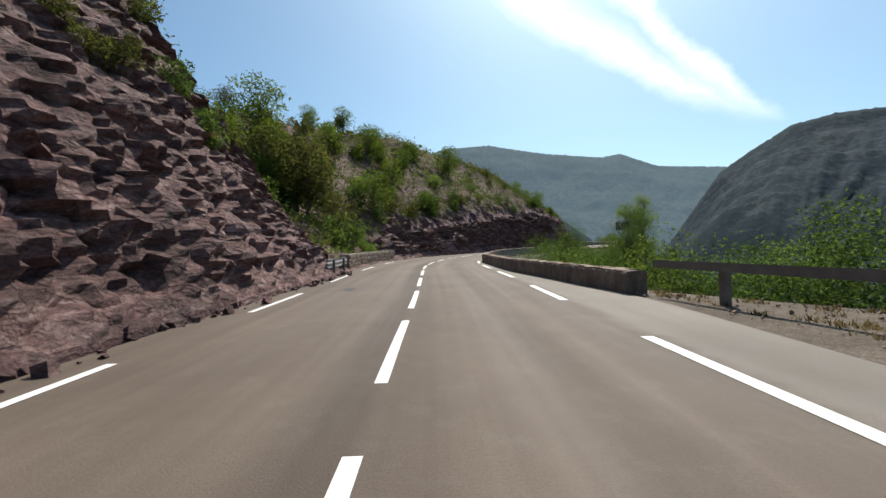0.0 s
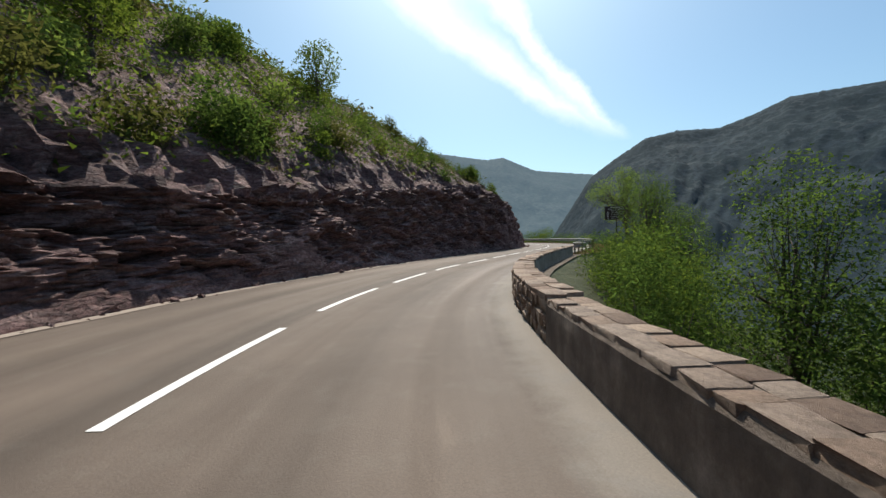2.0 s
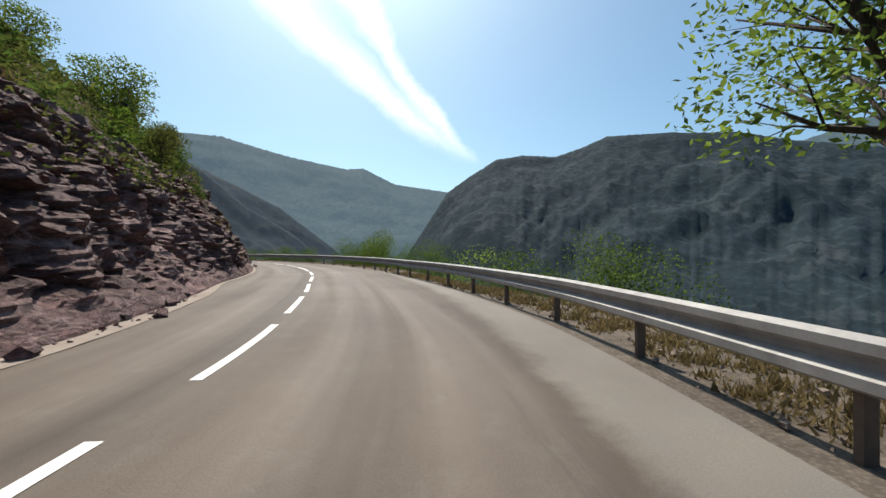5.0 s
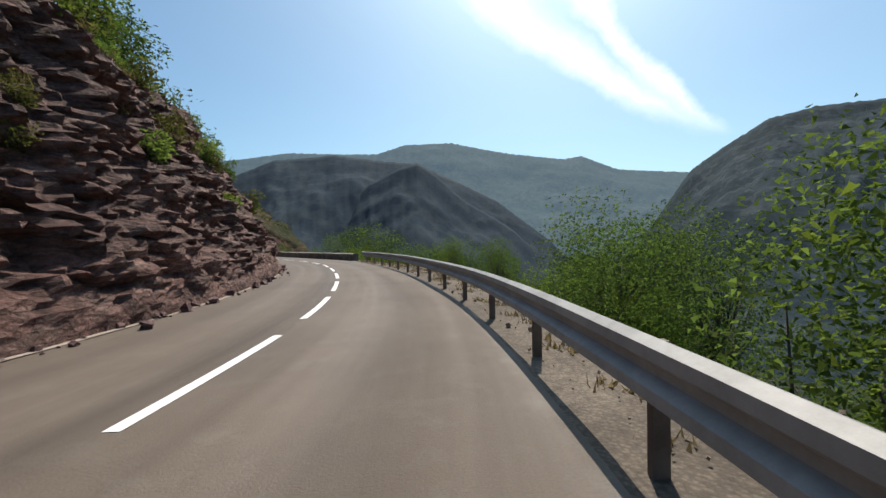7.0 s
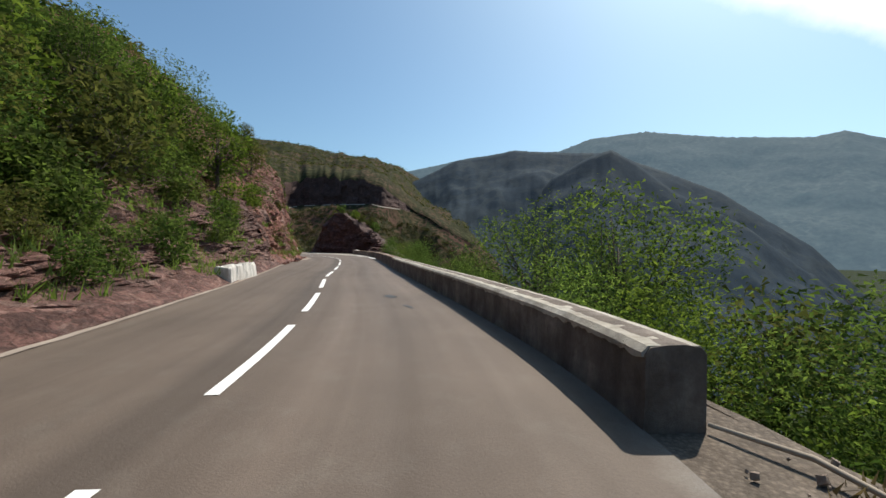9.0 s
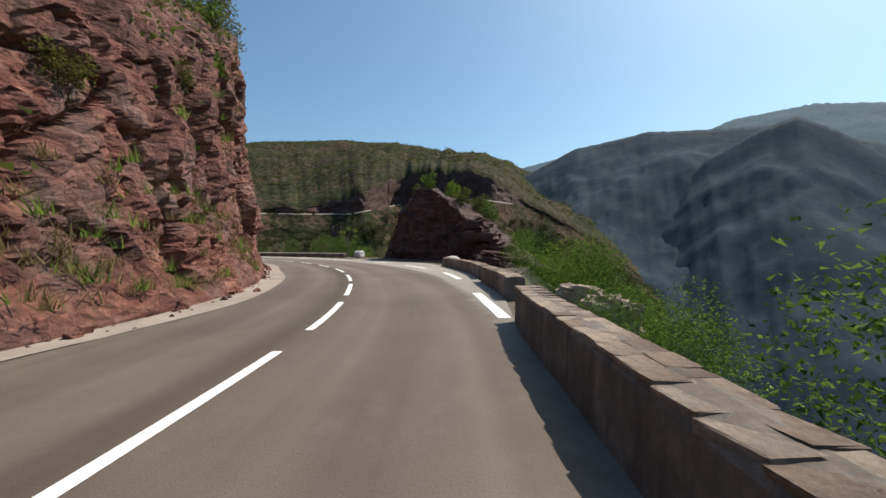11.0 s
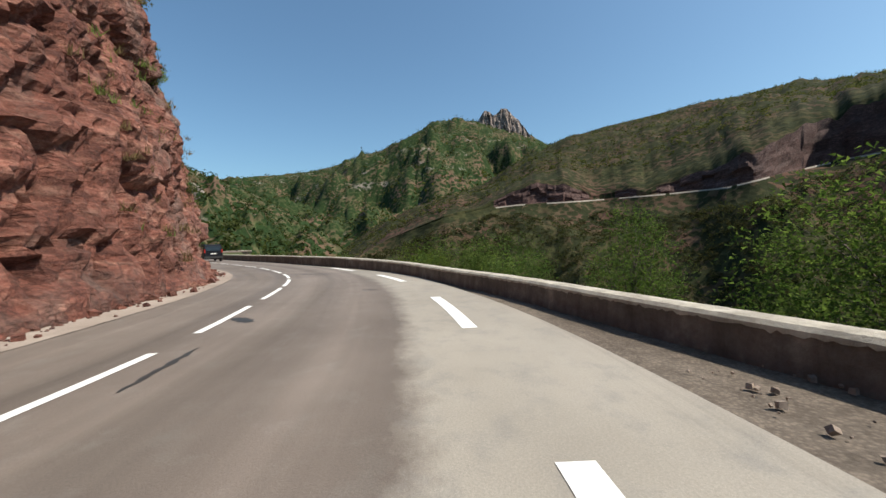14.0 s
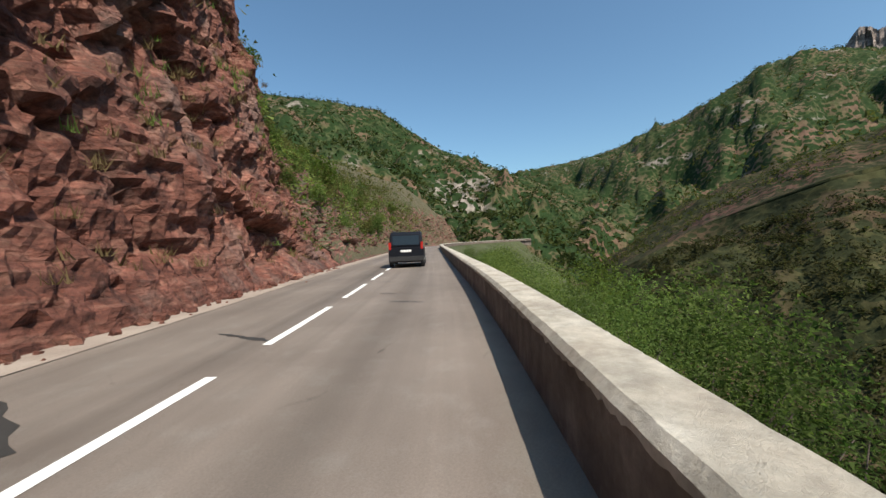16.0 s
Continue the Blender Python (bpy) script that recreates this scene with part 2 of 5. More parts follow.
ROCK_D = rock("reddish scree rock", (0.06, 0.03, 0.025), (0.175, 0.088, 0.071), (0.32, 0.21, 0.175), 1.0, EARTH_S, (1.05, 1.2), relief=0.3)
ROCK_B = rock("red sandstone", (0.068, 0.025, 0.018), (0.212, 0.08, 0.056), (0.36, 0.19, 0.138), 0.8, EARTH, (1.04, 1.2), (0.2, 0.145, 0.122), relief=0.22, seam=0.35)
ROCK_E = rock("overgrown red slope", (0.065, 0.03, 0.024), (0.19, 0.088, 0.066), (0.34, 0.21, 0.165), 0.8, EARTH, (0.98, 1.2))
# red rock again, with the shade of its sunless faces put into the colours
ROCK_C = rock("red rock darkened for shade", (0.036, 0.018, 0.017), (0.088, 0.042, 0.036), (0.18, 0.11, 0.092), 0.9, EARTH, (1.1, 1.25))

def masonry(name, a, c, e, vary=False):
    m, n, l, b = shader(name, 0.85)
    v = coords(n, l)
    mid, fine = grain(n, l, v, 1.6, 10, 0.7), grain(n, l, v, 22, 8, 0.8)
    streak = grain(n, l, coords(n, l, (3, 3, 0.5)), 1.4, 6, 0.6)
    col = ramp(n, l, mid, [(0.3, a), (0.52, c), (0.72, e)])
    col = blend(n, l, col, ramp(n, l, streak, [(0.35, grey(0.55)), (0.6, grey(1.05))]), 0.65, "MULTIPLY")
    col = blend(n, l, col, ramp(n, l, fine, [(0.3, grey(0.6)), (0.7, grey(1.1))]), 0.5, "MULTIPLY")
    if vary:
        col = blend(n, l, col, ramp(n, l, n.new("ShaderNodeObjectInfo").outputs["Random"], [(0.0, (0.5, 0.42, 0.38)), (0.35, (0.85, 0.74, 0.66)), (0.7, (0.95, 0.92, 0.9)), (1.0, (1.2, 1.12, 1.02))]), 1.0, "MULTIPLY")
    l.new(col, b.inputs["Base Color"])
    bump(n, l, b, blend(n, l, mid, fine, 0.6), 0.7, 0.05)
    return m
# stains, plus an overall darkening that stands for shade on the wall faces
OLDCONCRETE = masonry("stained concrete darkened for shade", (0.1, 0.078, 0.062), (0.19, 0.152, 0.125), (0.34, 0.29, 0.245))
PALECONCRETE = masonry("pale lime concrete", (0.36, 0.31, 0.25), (0.52, 0.47, 0.39), (0.66, 0.62, 0.54))
STONE = masonry("rough wall stone", (0.2, 0.155, 0.125), (0.36, 0.29, 0.235), (0.52, 0.44, 0.37), True)
MORTAR = masonry("grey mortar", (0.2, 0.165, 0.13), (0.32, 0.275, 0.225), (0.42, 0.37, 0.31))
WHITEROCK = masonry("pale limestone", (0.55, 0.52, 0.47), (0.68, 0.65, 0.6), (0.78, 0.76, 0.72))

def steel(name, a, c, rough, metal):
    m, n, l, b = shader(name, rough, metal, 0.5)
    v = coords(n, l)
    l.new(ramp(n, l, grain(n, l, v, 3, 8, 0.7), [(0.3, a), (0.7, c)]), b.inputs["Base Color"])
    bump(n, l, b, grain(n, l, v, 40, 4), 0.1, 0.01)
    return m
ZINC = steel("galvanised steel", (0.2, 0.195, 0.19), (0.36, 0.35, 0.34), 0.6, 0.12)
OLDIRON = steel("weathered grey iron", (0.12, 0.11, 0.1), (0.22, 0.2, 0.18), 0.7, 0.3)
SIGNBROWN = steel("brown sign enamel", (0.035, 0.022, 0.022), (0.055, 0.034, 0.03), 0.7, 0.0)
RUSTED = steel("rust-stained steel", (0.085, 0.06, 0.045), (0.19, 0.145, 0.115), 0.75, 0.1)
DARKIRON = steel("dark painted iron", (0.03, 0.028, 0.027), (0.06, 0.055, 0.05), 0.65, 0.2)
SIGNWHITE = steel("white sign lettering", (0.7, 0.7, 0.68), (0.8, 0.8, 0.78), 0.5, 0.0)

def hill(name, stops, scale, rocky, rock_amount, haze_glow=None, fine=(0.5, 1.25), bush=(0.55, -0.03, (0.03, 0.04, 0.014))):
    m, n, l, b = shader(name, 0.95, spec=0.05)
    v = coords(n, l)
    col = ramp(n, l, grain(n, l, v, 0.02 * scale, 10, 0.66), stops)
    col = blend(n, l, col, rocky, ramp(n, l, grain(n, l, coords(n, l, (1, 1, 2.2)), 0.011 * scale, 12, 0.7), [(rock_amount, grey(0)), (rock_amount + 0.07, grey(1))]))
    sp = grain(n, l, v, 0.22 * scale, 6, 0.75)
    dots = grain(n, l, v, bush[0], 0, 0, "F1")
    thick = n.new("ShaderNodeMath")
    thick.operation = "MULTIPLY_ADD"
    l.new(grain(n, l, v, bush[0] * 0.12, 6, 0.7), thick.inputs[0])
    thick.inputs[1].default_value = -1.1
    l.new(dots, thick.inputs[2])
    col = blend(n, l, col, bush[2], ramp(n, l, thick.outputs[0], [(bush[1], grey(1)), (bush[1] + 0.12, grey(0))]))
    col = blend(n, l, col, ramp(n, l, sp, [(0.35, grey(fine[0])), (0.65, grey(fine[1]))]), 0.85, "MULTIPLY")
    l.new(col, b.inputs["Base Color"])
    bump(n, l, b, blend(n, l, sp, dots, 0.5), 0.6, min(0.9 / scale, 0.9))
    # a weak emission that imitates haze in front of a distant range
    if haze_glow:
        b.inputs["Emission Color"].default_value = (*haze_glow[0], 1)
        b.inputs["Emission Strength"].default_value = haze_glow[1]
    return m
GREENS = [(0.3, (0.02, 0.033, 0.012)), (0.5, (0.06, 0.085, 0.025)), (0.68, (0.15, 0.14, 0.06))]
HILL_NEAR = hill("scrub hillside", [(0.34, (0.028, 0.032, 0.014)), (0.44, (0.052, 0.052, 0.023)), (0.52, (0.078, 0.057, 0.034)), (0.62, (0.1, 0.056, 0.042))], 1.0, (0.1, 0.056, 0.044), 0.58, bush=(0.4, -0.14, (0.03, 0.034, 0.016)))
HILL_GREEN = hill("wooded mountain", [(0.33, (0.026, 0.042, 0.018)), (0.45, (0.055, 0.068, 0.028)), (0.53, (0.105, 0.082, 0.048)), (0.64, (0.14, 0.086, 0.062))], 0.8, (0.25, 0.215, 0.185), 0.56, bush=(0.16, -0.06, (0.022, 0.04, 0.014)))
# woodland shifted to blue-grey: haze painted into the base colours
HILL_HAZE = hill("wooded mountain tinted with haze", [(0.32, (0.036, 0.051, 0.064)), (0.5, (0.042, 0.057, 0.069)), (0.66, (0.049, 0.063, 0.073))], 1.6, (0.05, 0.06, 0.069), 0.7, fine=(0.85, 1.1), bush=(0.09, -0.06, (0.033, 0.049, 0.065)))
# blue-grey stops in place of green, as painted airlight
HILL_EAST = hill("wooded gorge flank with painted haze", [(0.32, (0.028, 0.043, 0.055)), (0.5, (0.04, 0.057, 0.068)), (0.66, (0.056, 0.068, 0.074))], 0.9, (0.066, 0.072, 0.08), 0.62, fine=(0.65, 1.2), bush=(0.1, -0.03, (0.027, 0.042, 0.05)))
# far range: its blue veil is emission added as haze
HILL_FAR = hill("far mountain with haze emission", [(0.3, (0.03, 0.045, 0.04)), (0.6, (0.06, 0.07, 0.06))], 0.25, (0.08, 0.085, 0.085), 0.68, ((0.27, 0.45, 0.62), 0.2), bush=(0.05, -0.3, (0.04, 0.05, 0.045)))
# scrub greens dulled and cooled, haze painted into them
VALLEY = hill("valley scrub dulled with haze", [(0.3, (0.022, 0.032, 0.027)), (0.5, (0.035, 0.047, 0.04)), (0.68, (0.055, 0.06, 0.05))], 1.5, (0.2, 0.15, 0.11), 0.64)
BANK = rock("overgrown bank earth", (0.09, 0.07, 0.05), (0.17, 0.14, 0.1), (0.26, 0.22, 0.17), 0.7, [(0.3, (0.028, 0.04, 0.014)), (0.52, (0.06, 0.07, 0.026)), (0.75, (0.13, 0.11, 0.055))], (0.7, 1.05))

def leaves(name, dark, pale, back):
    m = bpy.data.materials.new(name)
    m.use_nodes = True
    n, l = m.node_tree.nodes, m.node_tree.links
    n.clear()
    geo, obi = n.new("ShaderNodeNewGeometry"), n.new("ShaderNodeObjectInfo")
    v = coords(n, l)
    col = ramp(n, l, geo.outputs["Random Per Island"], [(0.0, dark), (1.0, pale)])
    col = blend(n, l, col, ramp(n, l, obi.outputs["Random"], [(0.0, (0.75, 0.85, 0.7)), (1.0, (1.18, 1.1, 0.95))]), 0.8, "MULTIPLY")
    col = blend(n, l, col, ramp(n, l, grain(n, l, v, 1.2, 3), [(0.3, grey(0.7)), (0.7, grey(1.2))]), 0.7, "MULTIPLY")
    d, t, g, x, y, o = (n.new("ShaderNode" + k) for k in ("BsdfDiffuse", "BsdfTranslucent", "BsdfGlossy", "MixShader", "MixShader", "OutputMaterial"))
    g.inputs["Roughness"].default_value = 0.35
    g.inputs["Color"].default_value = (0.5, 0.5, 0.45, 1)
    l.new(col, d.inputs["Color"])
    l.new(blend(n, l, col, back, 1.0, "MULTIPLY"), t.inputs["Color"])
    x.inputs[0].default_value, y.inputs[0].default_value = 0.48, 0.05
    l.new(d.outputs[0], x.inputs[1])
    l.new(t.outputs[0], x.inputs[2])
    l.new(x.outputs[0], y.inputs[1])
    l.new(d.outputs[0], y.inputs[2])
    l.new(y.outputs[0], o.inputs["Surface"])
    return m
LEAF_DARK = leaves("dark oak leaves", (0.036, 0.06, 0.016), (0.1, 0.135, 0.038), (2.4, 2.4, 1.3))
LEAF_GREEN = leaves("fresh green leaves", (0.035, 0.058, 0.019), (0.11, 0.142, 0.052), (1.6, 1.85, 1.1))
LEAF_PALE = leaves("pale ash leaves", (0.075, 0.115, 0.04), (0.18, 0.23, 0.085), (1.9, 2.0, 1.1))
LEAF_DRY = leaves("dry olive scrub", (0.045, 0.054, 0.019), (0.125, 0.128, 0.05), (1.5, 1.5, 1.1))
STRAW = leaves("dry straw grass", (0.13, 0.092, 0.05), (0.27, 0.2, 0.12), (1.0, 1.0, 0.9))
SCRUB_DARK = leaves("dark dry scrub", (0.022, 0.027, 0.013), (0.062, 0.062, 0.03), (1.1, 1.1, 0.9))
SCRUB = leaves("hillside scrub", (0.026, 0.035, 0.014), (0.075, 0.08, 0.032), (1.4, 1.5, 1.0))

def bark():
    m, n, l, b = shader("bark", 0.9)
    v = coords(n, l, (3, 3, 0.7))
    f = grain(n, l, v, 6, 8, 0.7)
    l.new(ramp(n, l, f, [(0.3, (0.035, 0.028, 0.022)), (0.7, (0.13, 0.105, 0.085))]), b.inputs["Base Color"])
    bump(n, l, b, f, 0.8, 0.04)
    return m
BARK = bark()
CRAG = rock("pale summit rock", (0.14, 0.11, 0.1), (0.28, 0.22, 0.19), (0.42, 0.35, 0.31), 0.05)

def plain(name, col, rough, metal=0.0, spec=0.5, coat=0.0):
    m, n, l, b = shader(name, rough, metal, spec)
    v = coords(n, l)
    k = grain(n, l, v, 5, 6, 0.7)
    l.new(ramp(n, l, k, [(0.3, tuple(c * 0.85 for c in col)), (0.7, tuple(min(c * 1.15, 1) for c in col))]), b.inputs["Base Color"])
    b.inputs["Coat Weight"].default_value = coat
    return m
CARPAINT = plain("dark blue car paint", (0.005, 0.006, 0.01), 0.45, 0.0, 0.25, 0.1)
GLASSDARK = plain("tinted window glass", (0.01, 0.013, 0.015), 0.06, 0.0, 0.6)
TAILRED = plain("red lamp plastic", (0.35, 0.02, 0.015), 0.25)
BLACKPLASTIC = plain("black plastic", (0.018, 0.018, 0.019), 0.6)
TAR = plain("dark tar", (0.035, 0.033, 0.031), 0.6)
DRYWOOD = plain("bleached wood", (0.36, 0.3, 0.23), 0.85)


# ---- the road's line: everything along it is placed by its run s and its offset o to the right of the driven line ----
def spine():
    ts, px, py = [r[0] for r in PATH], [r[1] for r in PATH], [r[2] for r in PATH]
    mx, my = np.gradient(px, ts), np.gradient(py, ts)
    pts = []
    for t in np.arange(0, 16.001, 0.05):
        i = min(int(t / 0.5), len(ts) - 2)
        u = (t - ts[i]) / 0.5
        a, b, c, d = 2*u**3 - 3*u**2 + 1, (u**3 - 2*u**2 + u) * 0.5, -2*u**3 + 3*u**2, (u**3 - u**2) * 0.5
        pts.append((a*px[i] + b*mx[i] + c*px[i+1] + d*mx[i+1], a*py[i] + b*my[i] + c*py[i+1] + d*my[i+1]))
    pts = np.array(pts)
    lead = [pts[0] - (0, 1) * np.array([0, k]) for k in range(45, 0, -1)]
    tail, p, h = [], pts[-1], radians(-121.0)
    for k in range(150):
        h += radians(-0.35 if k < 12 else 0.0 if k < 60 else 0.6)
        p = p + np.array([math.sin(h), math.cos(h)])
        tail.append(p)
    return np.vstack([lead, pts, tail])

LINE = spine()
RUN = np.r_[0, np.cumsum(np.hypot(*np.diff(LINE, axis=0).T))] - 45.0
_t = np.gradient(LINE, axis=0)
for _ in range(6):
    _t[1:-1] = (_t[:-2] + _t[1:-1] + _t[2:]) / 3
TANG = _t / np.hypot(*_t.T)[:, None]

def W(s, o, z=0.0):
    """World place of run s, offset o, height z."""
    x, y = np.interp(s, RUN, LINE[:, 0]), np.interp(s, RUN, LINE[:, 1])
    tx, ty = np.interp(s, RUN, TANG[:, 0]), np.interp(s, RUN, TANG[:, 1])
    return np.stack([x + ty * o, y - tx * o, np.broadcast_to(z, np.shape(x + ty * o))], -1)

def heading(s):
    return math.atan2(np.interp(s, RUN, TANG[:, 1]), np.interp(s, RUN, TANG[:, 0]))

def knots(text):
    a = np.array([[float(v) for v in p.split(":")] for p in text.split()])
    return lambda s: np.interp(s, a[:, 0], a[:, 1])

def eased(f, r=1.6):
    return lambda s: (f(s - r) + f(s - r / 2) + f(s) + f(s + r / 2) + f(s + r)) / 5

O_MID = knots("-45:-0.55 8:-0.55 12:-0.65 16:-0.9 20:-1.25 24:-1.75 28:-2.1 34:-2.5 42:-2.6 48:-2.75 54:-2.3 60:-2.4 70:-2.45 76:-2.2 82:-2.3 88:-2.8 94:-3.1 105:-2.6 115:-2.1 120:-2.0 128:-1.85 136:-1.68 142:-1.85 148:-2.3 154:-2.7 165:-2.2 175:-1.8 182:-1.8 187:-1.98 191:-2.25 196:-2.75 201:-3.0 207:-3.4 211:-3.45 216:-3.5 220:-3.6 224:-3.4 230:-2.8 234:-2.7 240:-2.5 250:-2.6 400:-2.6")
O_LEFT = knots("-45:-4.5 0:-4.5 8:-4.6 16:-4.6 21:-5.3 27:-6.3 32:-6.9 38:-6.9 45:-6.9 50:-6.6 56:-6.3 62:-6.3 70:-5.8 76:-5.2 82:-4.9 88:-5.6 95:-6.4 105:-5.6 118:-4.7 128:-4.4 135:-4.25 142:-4.8 148:-5.3 156:-5.6 165:-5.8 172:-5.3 178:-4.7 184:-5.0 190:-5.8 196:-5.9 202:-6.4 208:-6.6 214:-6.4 220:-6.5 226:-6.3 232:-5.6 238:-5.4 245:-5.7 260:-6 400:-6")
O_EDGE = knots("-45:2.85 8:2.85 12:2.75 15:2.6 18:2.35 21:2.1 23:1.75 26:1.4 29:1.0 33:0.85 45:0.5 52:0.7 58:0.8 66:0.86 72:1.1 78:1.35 84:1.1 90:1.0 96:0.9 110:0.9 120:0.9 130:1.1 138:1.35 141:1.5 144:1.2 150:0.65 157:0.45 165:0.7 170:0.9 174:1.1 178:1.3 182:1.55 186:1.7 190:1.35 196:0.75 200:0.55 204:0.2 210:-0.1 216:-0.35 222:-0.3 228:-0.2 234:0.1 242:0.35 250:0.5 400:0.5")
O_RIGHT = knots("-45:4.2 2:4.2 9:4.6 10.5:4.15 14.3:3.67 17.3:2.95 20.5:2.6 24:2.15 26.7:1.5 30:1.3 35:1.25 42:1.05 45:1.0 48:1.15 50:1.35 53:1.5 59:1.65 66:1.75 72:2.0 78:2.3 84:2.2 90:1.6 96:1.1 110:0.95 120:0.95 130:1.15 138:1.4 141:1.62 144:1.25 150:0.7 157:0.5 165:0.8 170:1.1 174:1.3 176.5:2.05 181:2.6 184:3.4 190:4.1 194:4.6 202:3.3 207:2.35 211:2.25 216:1.95 218:1.8 220:1.65 222:1.5 224:1.5 229:1.45 234:0.8 240:0.65 250:0.6 400:0.6")
O_WALL = knots("200:5.2 209:4.5 212:3.8 216.5:2.6 219.4:2.3 221:1.9 223:1.68 229:1.5 234:1.15 237:0.8 241:0.65 250:0.6 400:0.6")
LINE_R = knots("-45:2.75 8:2.75 14:2.68 17.7:2.35 21:2.1 22.5:1.85 25:1.5 28:1.15 174:1.3 178:1.6 182:2.2 186:2.55 190:2.45 196:2.1 200:1.7 203:1.4 206:1.05 210:0.85 216:0.65 222:0.6 228:0.5 234:0.45 400:0.45")
LINE_L = knots("-45:-3.85 4:-3.85 12:-4.0 18:-4.5 24:-5.1 30:-6.0 35:-6.4 400:-6.4")

O_MID, O_LEFT, O_EDGE, O_RIGHT, O_WALL, LINE_R, LINE_L = (eased(f) for f in (O_MID, O_LEFT, O_EDGE, O_RIGHT, O_WALL, LINE_R, LINE_L))
VERGE_W = eased(lambda s: 0.9 + 2.2 * np.interp(s, [6, 9, 60, 64, 86, 92, 96, 102, 134, 140, 182, 190, 206, 210, 214, 220, 236], [1.2, 0, 0, 0.5, 0.5, 0.2, 0.2, 0.5, 0.5, 0, 0, 2.2, 2.2, 1.5, 0.8, 0.35, 0]))

def mesh_of(name, verts, faces, mat=None, smooth=False):
    me = bpy.data.meshes.new(name)
    me.from_pydata([tuple(map(float, v)) for v in verts], [], faces)
    if mat:
        me.materials.append(mat)
    if smooth:
        me.polygons.foreach_set("use_smooth", [True] * len(me.polygons))
    me.update()
    return me

def grid_faces(n, m, close=False):
    """Faces over n rows of m points; close joins the last point of a row to the first."""
    k = m if close else m - 1
    return [(i*m + j, i*m + (j+1) % m, (i+1)*m + (j+1) % m, (i+1)*m + j) for i in range(n-1) for j in range(k)]

def structure(name, me, label="", category="", kind="structure"):
    return tagged(new(name, me), label, category, kind=kind)

def part(name, me, parent, label=""):
    ob = new(name, me)
    ob.parent = parent
    if label:
        ob["label"] = label
    return ob

def band(name, s0, s1, step, left, right, z0, mat, cols=2, wob=0.0):
    """A sheet along the road between two offset functions."""
    ss = np.arange(s0, s1 + step / 2, step)
    l, r = left(ss), right(ss)
    rows = [W(ss, l + (r - l) * k / (cols - 1), z0) for k in range(cols)]
    v = np.stack(rows, 1).reshape(-1, 3)
    if wob:
        v[:, 2] += wob * np.array([noise.noise((p[0] * 1.7, p[1] * 1.7, 0)) for p in v])
    me = mesh_of(name, v, grid_faces(len(ss), cols), mat)
    uv = me.uv_layers.new(name="run")
    flat = np.stack([l[:, None] + (r - l)[:, None] * np.arange(cols)[None, :] / (cols - 1) - O_MID(ss)[:, None], np.broadcast_to(ss[:, None], (len(ss), cols))], -1).reshape(-1, 2)
    loops = np.empty(len(me.loops), int)
    me.loops.foreach_get("vertex_index", loops)
    uv.data.foreach_set("uv", flat[loops].ravel())
    flat[:, 0] += np.repeat(O_MID(ss) - O_EDGE(ss), cols)
    me.uv_layers.new(name="edge").data.foreach_set("uv", flat[loops].ravel())
    return me

def sweep(name, ss, section, mat, flip=False, jitter=0.0, caps=True):
    """A closed section of (offset, height) pairs, which may depend on s, carried along the road."""
    rings = []
    for s in ss:
        sec = section(s)
        rings.append(np.array([W(s, o, z) for o, z in sec]))
    m = len(rings[0])
    v = np.vstack(rings)
    if jitter:
        for p in v:
            d = (noise.noise_vector((p[0] * 3.7, p[1] * 3.7, p[2] * 6)) * 0.6 + noise.noise_vector((p[0] * 1.1, p[1] * 1.1, p[2] * 1.1)) * 0.35) * jitter
            p += np.array(d) * (0.3 if p[2] < 0.02 else 1)
    f = grid_faces(len(ss), m, True)
    if caps:
        f += [tuple(range(m))[::-1], tuple(range((len(ss)-1)*m, len(ss)*m))]
    return mesh_of(name, v, f, mat)

# ---- ground: one sheet from the road's bed to the horizon ----
def road_offset(p):
    """Run and signed offset of world places from the road's line."""
    out = []
    for c in np.array_split(p, max(1, len(p) // 4000)):
        d = c[:, None, :] - LINE[None, ::2, :]
        i = np.argmin((d ** 2).sum(-1), 1) * 2
        e = c - LINE[i]
        side = e[:, 0] * TANG[i, 1] - e[:, 1] * TANG[i, 0]
        dist = np.hypot(*e.T)
        out.append(np.c_[RUN[i], np.where(side >= 0, dist, -dist)])
    return np.vstack(out)

ROCK_H = knots("-45:9 0:9 13:10 17:6 21:0.9 31:1.0 36:2.6 45:3.0 55:4.6 62:5.4 72:5.2 80:5.0 90:5.4 100:5 112:6.2 118:7 128:6.6 136:5.2 142:2.4 150:1.8 157:2.6 163:3.2 170:4.2 178:6.5 185:9 192:12 198:14 215:14.5 225:15 240:14.5 256:14.5 260:9.5 264:7.5 275:6.5 290:7 320:8 400:6")
ROCK_RUN = knots("-45:6 0:6.5 14:6 18:4 22:1.5 32:1.5 37:1.0 45:0.8 55:0.8 62:0.9 72:1.1 78:1.6 83:3.2 90:4.4 100:4 112:4 118:3.2 128:3.2 136:3.4 142:3 150:3 158:2.5 164:2.2 170:1.8 178:1.5 190:1.2 205:1.4 215:2.2 225:2.6 240:2.8 250:2.5 257:2.5 262:3.5 290:4.5 400:5")
SLOPE = knots("-45:1.05 15:1.05 20:0.7 32:0.7 40:0.78 55:0.8 62:0.68 82:0.66 92:0.8 112:0.75 118:0.62 130:0.62 140:0.75 155:0.7 170:0.7 250:0.8 290:0.8 400:0.8")
CREST = knots("-45:40 12:36 22:20 110:20 150:18 170:14 200:14 250:14 290:20 400:20")

def slope_point(s, d):
    """Height of the hillside at a distance d beyond the road's inner edge."""
    h, r, c = ROCK_H(s), ROCK_RUN(s), CREST(s)
